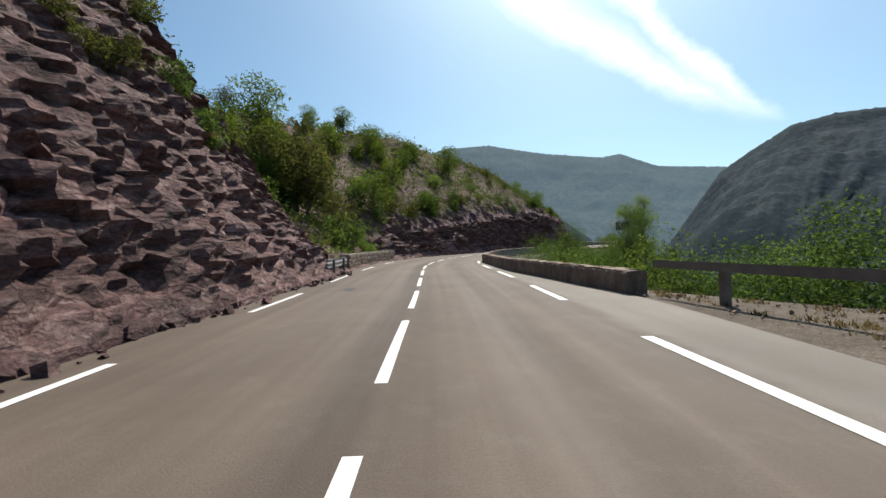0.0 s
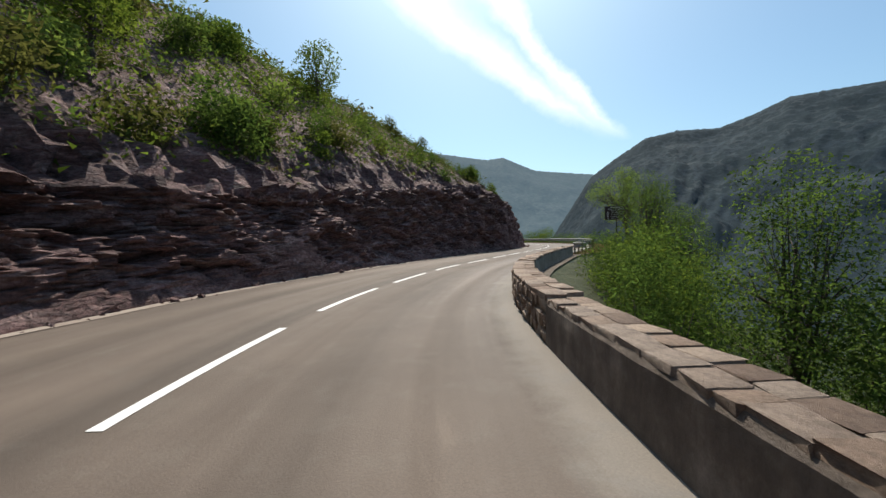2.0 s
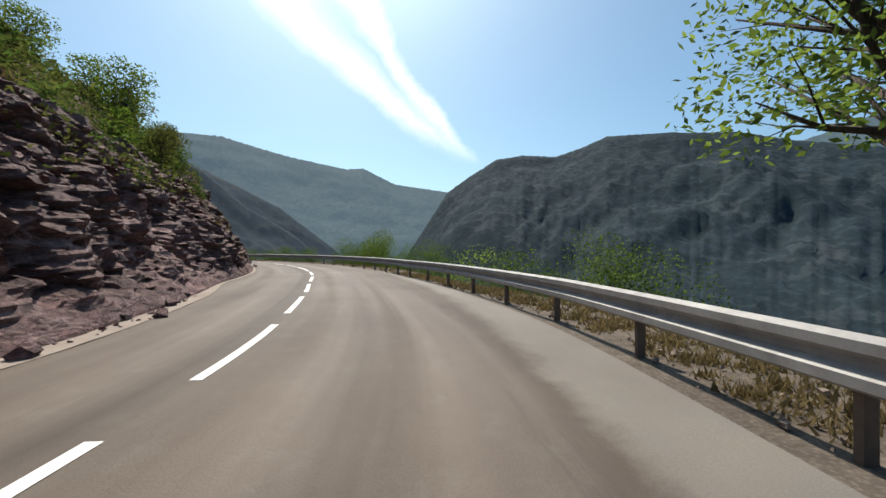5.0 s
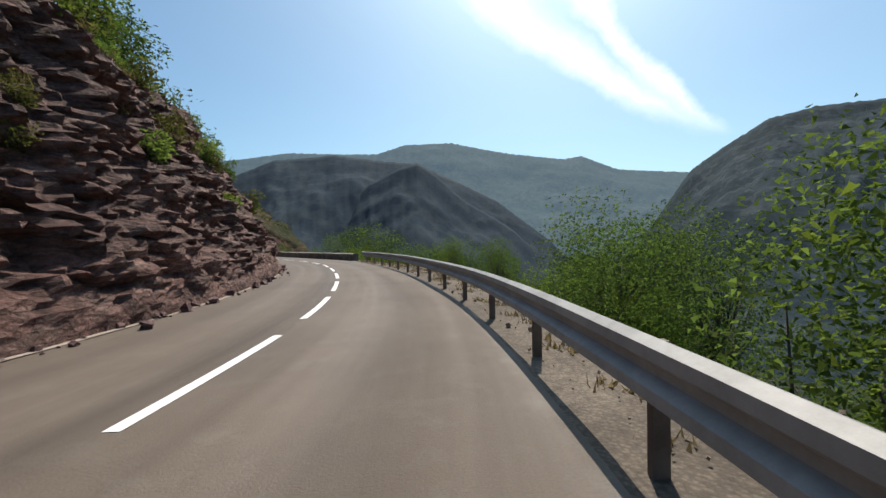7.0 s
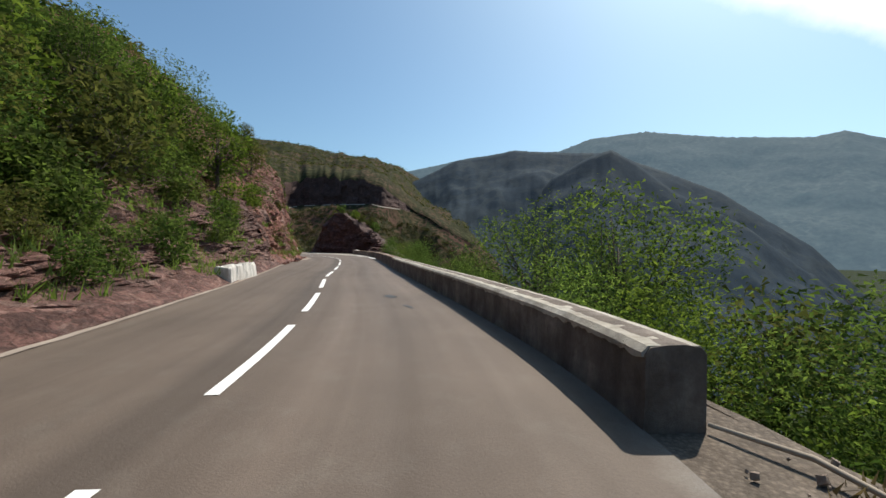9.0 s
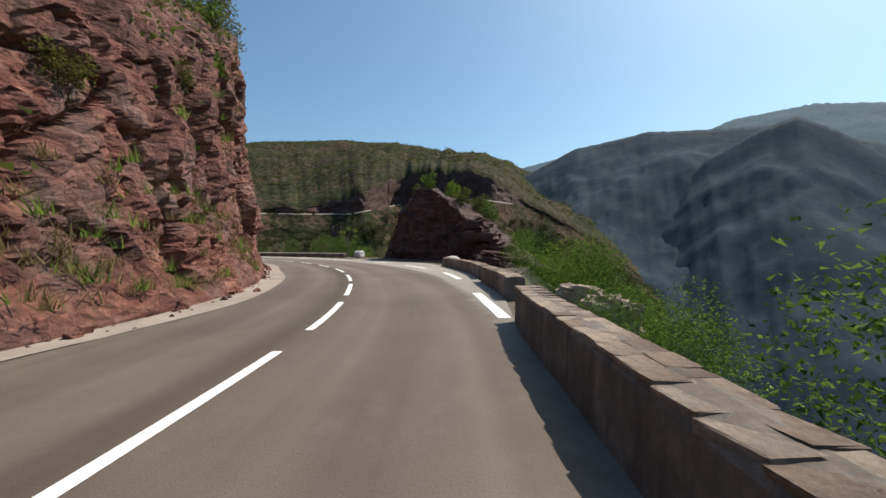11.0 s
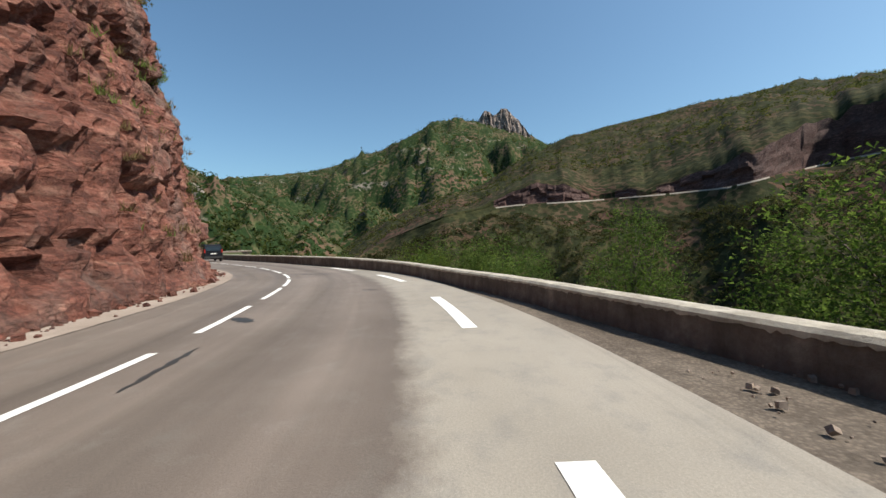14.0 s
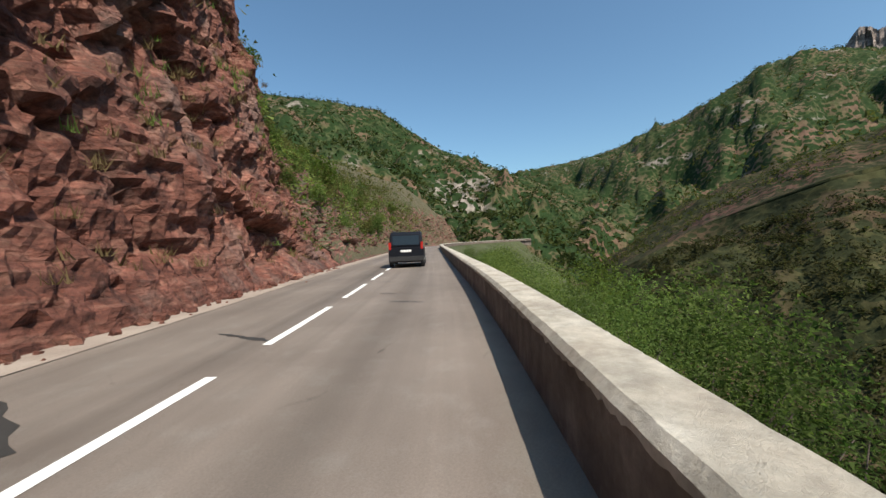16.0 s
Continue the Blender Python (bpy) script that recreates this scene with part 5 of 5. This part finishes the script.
            d = Vector((math.sin(th) * math.cos(ph), math.sin(th) * math.sin(ph), math.cos(th)))
            q = Vector((abs(d.x) ** 0.6 * math.copysign(1, d.x), abs(d.y) ** 0.6 * math.copysign(1, d.y), abs(d.z) ** 0.6 * math.copysign(1, d.z)))
            k2 = 1 + rough * noise.fractal(d * 1.3 + Vector((seed, 0, 0)), 0.9, 2.0, 5) + rough * 0.35 * noise.cell(d * 3 * cells + Vector((seed, 2, 1)))
            p = q * k2
            v.append((centre[0] + p.x * radii[0], centre[1] + p.y * radii[1], max(centre[2] + p.z * radii[2], centre[2] - flat if flat else -1e9)))
    return mesh_of(name, v, grid_faces(rings + 1, sides, True), mat)
ws = W(208.2, 6.1)
tagged(new("boulder", lump("boulder", (ws[0], ws[1], 0.3), (0.5, 0.46, 0.4), 3.3, WHITEROCK, 12, 18, 0.16)), "large pale limestone block at the end of the parapet", "boulder")
st = W(192.3, 5.6)
tagged(new("boulder", lump("boulder", (st[0], st[1], 0.22), (0.5, 0.4, 0.3), 7.3, WHITEROCK, 10, 16, 0.2)), "pale limestone block behind the short parapet", "boulder")

def bluff():
    """A rock outcrop left standing outside the road; its road side is cut steeply."""
    ss = np.arange(190.0, 209.01, 0.3)
    v = []
    prof = knots("190:0 191.5:0.8 193:1.8 194.5:3.2 197:5.3 199:6.3 200.5:6.6 202.5:5.4 204.5:2.8 206.5:0.9 208:0.0")
    foot = knots("190:9.5 193:8.2 196:7.4 200:6.6 203:6.6 206:7.6 209:9.5")
    us = np.linspace(0, 1, 40)
    for s in ss:
        h, o0 = float(prof(s)), float(foot(s))
        for u in us:
            if u < 0.45:
                d, z = 0.5 * (u / 0.45), h * (u / 0.45)
            else:
                w = (u - 0.45) / 0.55
                d, z = 0.5 + 10 * w, h * (1 - 0.15 * w) - 9 * w * w
            q = Vector(W(s, o0 + d, z))
            beds = Vector((q.x * 0.4, q.y * 0.4, q.z * 1.3))
            push = (0.22 * noise.cell(beds * 1.5) + 0.4 * noise.fractal(q * 0.5, 0.9, 2.1, 5)) * min(1, z / 1.0 if z > 0 else 0)
            v.append(W(s, o0 + d - push, z + 0.3 * noise.fractal(q * 0.7, 0.9, 2.1, 4) * min(1, max(z, 0)) - 0.1))
    structure("bluff", mesh_of("bluff", v, grid_faces(len(ss), len(us)), ROCK_C), "red rock bluff with painted-in shade beside the turnout", "rock bluff")
    return ss, np.array(v).reshape(len(ss), len(us), 3)
BLUFF = bluff()
for s, row, k, size in ((195, 22, 0, 0.8), (196.5, 20, 2, 0.8), (198, 21, 3, 0.7), (199.5, 19, 0, 0.75), (201, 20, 2, 0.8), (202.5, 21, 0, 0.6), (197, 24, 2, 0.9), (200, 25, 1, 0.7), (194, 26, 0, 0.8), (204, 22, 5, 0.8), (193, 28, 4, 0.9)):
    put(SHRUBS[k], spot(BLUFF, s, row) - Vector((0, 0, 0.1)), size, s)


crag()
# tufts and bushes rooted in the cliff's cracks
for s, row, k, size in ((200.5, 27, 4, 0.6), (200.0, 44, 4, 0.5), (206.5, 38, 4, 0.75), (207, 46, 0, 0.6), (205.5, 58, 1, 0.6), (206, 63, 4, 0.7), (170, 30, 2, 0.4), (168, 52, 4, 0.35), (172, 18, 4, 0.4), (176, 60, 2, 0.5), (180, 66, 5, 0.5), (183, 70, 0, 0.5),
                        (231, 44, 4, 0.45), (234, 22, 5, 0.45), (238, 20, 4, 0.5), (240, 62, 2, 0.7), (243.5, 36, 0, 0.55), (246, 40, 4, 0.7), (249, 66, 0, 0.7), (252, 60, 2, 0.7), (255, 70, 3, 0.9), (258, 50, 4, 0.8), (261, 56, 0, 0.9), (228, 68, 4, 0.6), (222, 66, 2, 0.6), (236, 66, 5, 0.6)):
    put(SHRUBS[k], spot(NORTH, s, row) - Vector((0, 0, 0.1)), size, s)
put(TREES[0], spot(NORTH, 251, 74) - Vector((0, 0, 0.2)), 0.5, 2.0)
put(TREES[3], spot(NORTH, 209, 75) - Vector((0, 0, 0.2)), 0.45, 1.0)
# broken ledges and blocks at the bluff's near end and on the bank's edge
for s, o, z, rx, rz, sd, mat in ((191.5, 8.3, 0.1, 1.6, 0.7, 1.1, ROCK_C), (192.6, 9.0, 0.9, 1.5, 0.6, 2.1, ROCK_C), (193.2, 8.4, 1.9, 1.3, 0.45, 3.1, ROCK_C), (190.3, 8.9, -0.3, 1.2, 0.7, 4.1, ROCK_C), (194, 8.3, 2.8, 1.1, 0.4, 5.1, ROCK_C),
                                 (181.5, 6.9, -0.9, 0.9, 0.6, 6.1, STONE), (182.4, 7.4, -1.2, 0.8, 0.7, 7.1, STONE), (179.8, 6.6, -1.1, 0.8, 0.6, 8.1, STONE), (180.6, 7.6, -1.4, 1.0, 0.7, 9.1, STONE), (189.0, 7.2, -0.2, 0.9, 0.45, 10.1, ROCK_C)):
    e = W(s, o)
    tagged(new("boulder", lump("boulder", (e[0], e[1], z), (rx, rx * 0.7, rz), sd, mat, 14, 20, 0.3, 0, 1.6)), "broken rock ledge darkened for shade beside the turnout" if mat is ROCK_C else "pale broken rock on the edge of the bank", "boulder", "broken rocks")
# loose stones along the foot of the slope and on the turnout
def rubble(name, places, low, high, mat, seed, label):
    rng = np.random.default_rng(seed)
    pieces = []
    cube = np.array([(x, y, z) for x in (-1, 1) for y in (-1, 1) for z in (-1, 1)], float)
    cf = [(0, 1, 3, 2), (4, 6, 7, 5), (0, 4, 5, 1), (2, 3, 7, 6), (0, 2, 6, 4), (1, 5, 7, 3)]
    for p in places:
        r = low * (high / low) ** (rng.uniform() ** 2.2)
        e = Euler(rng.uniform(0, 6.28, 3)).to_matrix()
        c = (cube * rng.uniform(0.5, 1.1, (8, 3))) * r
        pieces.append((c @ np.array(e).T + np.array(p) + (0, 0, r * 0.35), cf))
    v, f = joined(pieces)
    structure(name, mesh_of(name, v, f, mat), label, "stones", "stuff")
def foot_places(s0, s1, n, seed, inward=0.5):
    q = random.Random(seed)
    out = []
    for _ in range(n):
        s = q.uniform(s0, s1)
        out.append(W(s, float(O_LEFT(s)) + inward * abs(q.gauss(0, 0.5)) - 0.2, 0.0))
    return out
rubble("loose_stones", foot_places(-6, 20, 260, 1) + foot_places(34, 90, 420, 2) + foot_places(112, 142, 300, 3), 0.02, 0.13, ROCK_A, 4, "loose shale fragments at the foot of the slope")
rubble("loose_stones", foot_places(165, 260, 620, 5), 0.02, 0.14, ROCK_B, 6, "loose red sandstone fragments at the foot of the cliff")
rubble("fallen_stones", foot_places(196, 262, 200, 15, 0.7), 0.03, 0.15, ROCK_B, 16, "fallen red sandstone blocks along the cliff foot")
rubble("loose_stones", [W(s, float(O_RIGHT(s)) + random.Random(int(s * 991)).uniform(0.1, 1) * float(VERGE_W(s)), 0.0) for s in np.r_[np.linspace(-6, 10, 400), np.linspace(60, 140, 1500), np.linspace(182, 214, 1900)]], 0.008, 0.036, STONE, 7, "gravel and small stones on the verge")

# pale kerb strip along the cliff foot
KERB_IN = lambda s: O_LEFT(s) + np.interp(s, [34, 38, 90, 95, 168, 176, 230, 250], [0, 0.35, 0.35, 0.1, 0.1, 0.75, 0.75, 0.6])
kerb = band("gutter", 34, 330, 0.5, lambda s: O_LEFT(s) - 0.1, KERB_IN, 0.012, SHOULDER, 3, 0.01)
structure("gutter", kerb, "pale dusty gutter strip along the foot of the rock", "gutter")

# ---- brown sign ----
def letters(text, size, x, z, parent, mat):
    cu = bpy.data.curves.new("lettering", "FONT")
    cu.body, cu.size, cu.extrude = text, size, 0.002
    tmp = bpy.data.objects.new("lettering", cu)
    me = bpy.data.meshes.new_from_object(tmp)
    bpy.data.objects.remove(tmp)
    me.materials.clear()
    me.materials.append(mat)
    me.transform(Matrix.Translation((x, -0.022, z)) @ Matrix.Rotation(radians(90), 4, "X"))
    return tagged(part("lettering", me, parent), kind="stuff")
def box(x0, x1, y0, y1, z0, z1):
    v = [(x, y, z) for x in (x0, x1) for y in (y0, y1) for z in (z0, z1)]
    return v, [(0, 1, 3, 2), (4, 6, 7, 5), (0, 4, 5, 1), (2, 3, 7, 6), (0, 2, 6, 4), (1, 5, 7, 3)]
def bevelled(bx, r):
    bm = bmesh.new()
    vs = [bm.verts.new(p) for p in bx[0]]
    for q in bx[1]:
        bm.faces.new([vs[i] for i in q])
    bmesh.ops.recalc_face_normals(bm, faces=bm.faces)
    bmesh.ops.bevel(bm, geom=list(bm.edges), offset=r, segments=2, affect="EDGES")
    return bm
def from_bm(name, bm, mat, smooth=False):
    me = bpy.data.meshes.new(name)
    bm.to_mesh(me)
    bm.free()
    me.materials.append(mat)
    if smooth:
        me.polygons.foreach_set("use_smooth", [True] * len(me.polygons))
    return me
def sign_board(name, s, o, turn, label, lettered, size=1.0):
    ob = tagged(new(name), label, "road sign")
    p = W(s, o, -0.25)
    ob.matrix_basis = Matrix.Translation(p) @ Matrix.Rotation(heading(s) - math.pi / 2 + radians(turn), 4, "Z") @ Matrix.Diagonal((size, size, 0.9 if size < 1 else 1, 1))
    for x in (0,) if lettered else (-0.62, 0.62):
        pv, pf = tube([(x, 0.05, -0.9), (x, 0.05, 2), (x, 0.05, 4.45 if lettered else 4.2)], [0.055 if lettered else 0.08] * 3, 10)
        part("pole", mesh_of("pole", pv, pf, DARKIRON, True), ob)
    panel = part("panel", from_bm("panel", bevelled(box(-1.05, 1.05, -0.018, 0.018, 2.95, 4.3), 0.012), SIGNBROWN), ob)
    if not lettered:
        return
    bars = [box(-0.55, 0.6, -0.023, -0.019, 4.14, 4.2), box(-0.55, 0.45, -0.023, -0.019, 3.86, 3.875)]
    for bx in bars:
        part("bar", mesh_of("bar", *bx, SIGNWHITE), panel)
    letters("Gorges de Daluis", 0.21, -0.78, 3.93, panel, SIGNWHITE)
    for k, text in enumerate(("Tête de Femme", "Point de Vue", "Pont de la Mariée", "RD 16 Clue d'Amen")):
        letters(text, 0.185 if k < 2 else 0.165, -0.45, 3.63 - 0.2 * k, panel, SIGNWHITE)
        for bx in ((box(-0.86, -0.68, -0.023, -0.019, 3.63 - 0.2 * k, 3.67 - 0.2 * k), box(-0.82, -0.72, -0.023, -0.019, 3.68 - 0.2 * k, 3.77 - 0.2 * k)) if k < 3 else (box(-0.79, -0.74, -0.023, -0.019, 3.02, 3.16),)):
            part("pictogram", mesh_of("pictogram", *bx, SIGNWHITE), panel)
sign_board("road_sign", 74.4, 4.7, -6, "brown tourist sign with white lettering on an iron pole", True)
sign_board("road_sign", 213.1, 6.9, 140, "brown tourist sign on two posts, seen from its bare back", False, 0.72)

# ---- rubble wall of picked stones, inner side ----
def stone_mesh(seed, mat, round_off=0.11, uneven=0.06):
    rng = np.random.default_rng(seed)
    bm = bmesh.new()
    bmesh.ops.create_cube(bm, size=1.0)
    bmesh.ops.bevel(bm, geom=list(bm.edges), offset=round_off, segments=1, affect="EDGES")
    for q in bm.verts:
        q.co += Vector(rng.normal(scale=uneven, size=3))
    return from_bm("stone", bm, mat)
STONES = [stone_mesh(k, STONE) for k in range(7)]
FLATS = [stone_mesh(k + 20, STONE, 0.05, 0.028) for k in range(7)]
def place_stone(parent, s, o, z, size, side, shapes=STONES):
    q = random.Random(int(s * 1000) + int(z * 7777))
    ob = part("stone", shapes[q.randrange(7)], parent)
    p = W(s, o, z)
    ob.matrix_basis = Matrix.Translation(p) @ Matrix.Rotation(heading(s) + q.uniform(-0.06, 0.06), 4, "Z") @ Matrix.Rotation(q.uniform(-0.08, 0.08), 4, "Y") @ Matrix.Diagonal((*size, 1))
def stone_wall(name, s0, s1, line, depth, height, course, length, side, label, cap=False):
    core = sweep(name, np.arange(s0, s1 + 0.01, 0.4), lambda s: [(float(line(s)) + side * 0.045, -0.5), (float(line(s)) + side * 0.045, height - 0.05), (float(line(s)) + side * depth * 0.9, height - 0.05), (float(line(s)) + side * depth * 0.9, -0.8)], MORTAR)
    wall = structure(name, core, label, "stone wall")
    q = random.Random(name)
    z = -0.05
    while z < height - course * 0.6:
        h = course * q.uniform(0.85, 1.15)
        s = s0
        while s < s1:
            w = length * q.uniform(0.6, 1.4)
            place_stone(wall, s + w / 2, float(line(s + w / 2)) + side * 0.14 + q.uniform(-0.02, 0.02), z + h / 2, (w * 0.98, 0.26, h * 0.97), side)
            s += w
        z += h
    if cap:
        s = s0
        while s < s1:
            w = 0.36 * q.uniform(0.6, 1.4)
            for lane in (0.26, 0.7):
                place_stone(wall, s + w / 2 + lane * 0.2, float(line(s)) + side * depth * lane, height - 0.035 + q.uniform(-0.012, 0.012), (w * 1.0, depth * 0.48, 0.1), side, FLATS)
            s += w
stone_wall("wall_rubble", 21.0, 33.0, lambda s: O_LEFT(s) - 0.15, 0.6, 0.95, 0.21, 0.27, -1, "dry rubble stone wall below the green slope")
stone_wall("wall_stone", 36.0, 59.0, O_RIGHT, 0.55, 0.57, 0.18, 0.26, 1, "rough stone masonry parapet along the road", True)

# flat capping stones on the concrete parapet
def caps(wall, s0, s1, height, depth):
    q = random.Random(77)
    s = s0
    while s < s1:
        w = q.uniform(0.18, 0.4)
        for lane in (0.27, 0.72):
            place_stone(bpy.data.objects[wall], s + w / 2 + 0.13 * lane, float(O_RIGHT(s + w / 2)) + depth * lane, height - 0.02 + q.uniform(-0.008, 0.006), (w * 1.02, depth * 0.44, 0.06), 1, FLATS)
        s += w
caps("wall_south", 9.4, 36.0, 0.54, 0.52)
caps("wall_middle", 160.0, 174.0, 0.59, 0.47)
caps("wall_gap", 176.8, 180.9, 0.53, 0.52)
caps("wall_short", 182.1, 190.7, 0.51, 0.52)
def drain(s):
    o = float(O_RIGHT(s))
    pts = [W(s + a, o + b, z) for z in (0.02, 0.27) for a, b in ((-0.06, -0.035), (0.06, -0.035), (0.06, 0.1), (-0.06, 0.1))]
    # a solid dark block imitates the shade inside the hole
    part("drain_hole", mesh_of("drain_hole", pts, grid_faces(2, 4, True) + [(0, 1, 2, 3), (4, 5, 6, 7)], TAR), bpy.data.objects["wall_south"])
drain(26.3)

# culvert head of pale stone, inner side
cw = tagged(new("culvert_head"), "low pale stone culvert head in the green verge", "culvert head")
for k, (s, z, wd) in enumerate(((152.2, 0.25, 0.8), (153.0, 0.27, 0.8), (153.9, 0.26, 0.9), (154.9, 0.24, 1.0))):
    ob = part("block", STONES[k], cw)
    ob.matrix_basis = Matrix.Translation(W(s, -5.75, z)) @ Matrix.Rotation(heading(s), 4, "Z") @ Matrix.Diagonal((wd, 0.5, 0.62, 1))
    ob.data = STONES[k].copy()
    ob.data.materials[0] = WHITEROCK

# tar patches and stains on the asphalt
def tar(s, o, length, width, turn, seed):
    q = random.Random(seed)
    n, v = 12, []
    c = W(s, o, 0.0)
    a0 = heading(s) + radians(turn)
    for k in range(n + 1):
        u = k / n - 0.5
        w = width * (0.35 + 0.65 * math.sin(math.pi * (k + 0.3) / (n + 0.6))) * q.uniform(0.55, 1.3)
        wig = q.uniform(-0.02, 0.02)
        for e in (-1, 1):
            x, y = u * length, e * w / 2 + wig
            v.append((c[0] + x * math.cos(a0) - y * math.sin(a0), c[1] + x * math.sin(a0) + y * math.cos(a0), 0.004))
    part("tar_patch", mesh_of("tar_patch", v, grid_faces(n + 1, 2), TAR), road)
for k, row in enumerate(((230.4, -1.9, 1.9, 0.16, 62), (231.0, -1.5, 2.0, 0.1, 58), (230.2, 0.0, 0.7, 0.16, 70), (232.7, -1.3, 1.9, 0.08, 65), (234.0, -2.2, 1.6, 0.07, 62), (233.2, -4.2, 1.8, 0.07, 60), (236.0, -1.6, 1.3, 0.06, 60), (229.2, -4.2, 2.2, 0.08, 66),
        (245.7, -3.1, 1.3, 0.14, 60), (243.2, -4.0, 2.4, 0.22, 55), (248.5, -1.0, 0.8, 0.08, 70), (250, -1.6, 0.5, 0.08, 70), (240.0, -4.4, 1.8, 0.08, 62), (253, -2.0, 0.8, 0.07, 60),
        (215.0, -3.0, 1.6, 0.1, 4), (211.2, -2.6, 1.7, 0.07, 75), (186.6, -4.1, 2.2, 0.08, 30), (147.7, -0.45, 0.6, 0.3, 10), (12.0, -2.8, 1.0, 0.35, 12), (146.0, -0.1, 0.5, 0.15, 20), (218, -3.2, 0.7, 0.3, 40), (222, -0.8, 0.5, 0.16, 70))):
    tar(*row, k)

# dead branch by the wall's end
bv, bf = tube([W(140.4, 2.0, 0.03), W(139.9, 2.25, 0.06), W(139.5, 2.3, 0.04), W(138.8, 2.6, 0.05), W(138.2, 2.75, 0.04)], [0.018, 0.022, 0.018, 0.014, 0.006], 6)
tagged(new("dead_branch", mesh_of("dead_branch", bv, bf, DRYWOOD, True)), "bleached dead branch lying on the gravel verge", "branch")

# ---- dark van ahead ----
def van():
    ob = tagged(new("van"), "dark blue compact van on the grey asphalt road", "car")
    s, o = 259.5, -1.75
    ob.matrix_basis = Matrix.Translation(W(s, o, 0.0)) @ Matrix.Rotation(heading(s) - math.pi / 2, 4, "Z")
    # half widths and heights along the length, rear at y = 0, nose at y = 4.2
    def shell(rows):
        v = []
        for y, half, z0, z1 in rows:
            ring = [(-half * 0.93, z0), (-half, z0 + 0.16), (-half, z0 + (z1 - z0) * 0.55), (-half * 0.985, z1 - 0.1), (-half * 0.9, z1), (half * 0.9, z1), (half * 0.985, z1 - 0.1), (half, z0 + (z1 - z0) * 0.55), (half, z0 + 0.16), (half * 0.93, z0)]
            v += [(x, y, z) for x, z in ring]
        return v, grid_faces(len(rows), 10, True) + [tuple(range(9, -1, -1)), tuple(range((len(rows) - 1) * 10, len(rows) * 10))]
    body = part("body", mesh_of("body", *shell([(0.0, 0.84, 0.36, 1.0), (0.08, 0.88, 0.26, 1.04), (1.0, 0.89, 0.24, 1.05), (2.9, 0.89, 0.24, 1.04), (3.4, 0.88, 0.24, 1.0), (4.05, 0.82, 0.26, 0.8), (4.2, 0.7, 0.34, 0.66)]), CARPAINT), ob, "dark blue painted body")
    cab = part("cabin", mesh_of("cabin", *shell([(0.06, 0.83, 0.98, 1.1), (0.14, 0.81, 0.98, 1.66), (0.3, 0.8, 0.98, 1.79), (1.6, 0.79, 0.98, 1.82), (2.3, 0.77, 0.98, 1.76), (3.1, 0.76, 0.98, 1.06)]), CARPAINT), ob)
    def slab(name, x0, x1, y0, y1, z0, z1, mat, parent, tilt=0.0, label=""):
        me = from_bm(name, bevelled(box(x0, x1, y0, y1, z0, z1), 0.012), mat)
        if tilt:
            me.transform(Matrix.Translation((0, y0, z0)) @ Matrix.Rotation(radians(tilt), 4, "X") @ Matrix.Translation((0, -y0, -z0)))
        return part(name, me, parent, label)
    slab("rear_window", -0.66, 0.66, 0.06, 0.09, 1.12, 1.6, GLASSDARK, cab, -7, "dark tinted rear window")
    for sx in (-1, 1):
        slab("side_window", sx * 0.815 - 0.01, sx * 0.815 + 0.01, 0.5, 1.5, 1.12, 1.58, GLASSDARK, cab)
        slab("side_window", sx * 0.805 - 0.01, sx * 0.805 + 0.01, 1.6, 2.5, 1.12, 1.56, GLASSDARK, cab)
        slab("tail_light", sx * 0.79 - 0.06, sx * 0.79 + 0.06, -0.015, 0.05, 0.92, 1.28, TAILRED, body, 0, "red tail light")
        slab("mirror", sx * 0.98 - 0.08, sx * 0.98 + 0.08, 2.55, 2.65, 1.06, 1.2, BLACKPLASTIC, body)
        slab("roof_rail", sx * 0.66 - 0.02, sx * 0.66 + 0.02, 0.5, 2.2, 1.81, 1.86, BLACKPLASTIC, cab)
    slab("bumper", -0.86, 0.86, -0.07, 0.12, 0.34, 0.58, BLACKPLASTIC, body, 0, "black plastic bumper")
    slab("number_plate", -0.27, 0.27, -0.02, 0.005, 0.78, 0.89, SIGNWHITE, body, 0, "white number plate")
    for sx in (-1, 1):
        for y in (0.72, 3.35):
            bm = bmesh.new()
            bmesh.ops.create_cone(bm, cap_ends=True, segments=28, radius1=0.31, radius2=0.31, depth=0.2, matrix=Matrix.Translation((sx * 0.8, y, 0.31)) @ Matrix.Rotation(radians(90), 4, "Y"))
            bmesh.ops.bevel(bm, geom=[e for e in bm.edges if len(e.link_faces) == 2 and e.calc_face_angle() > 1], offset=0.03, segments=2, affect="EDGES")
            wh = part("wheel", from_bm("wheel", bm, BLACKPLASTIC), ob, "black tyre")
            bm = bmesh.new()
            bmesh.ops.create_cone(bm, cap_ends=True, segments=20, radius1=0.19, radius2=0.17, depth=0.21, matrix=Matrix.Translation((sx * 0.805, y, 0.31)) @ Matrix.Rotation(radians(90), 4, "Y"))
            part("rim", from_bm("rim", bm, ZINC), wh, "grey metal rim")
van()
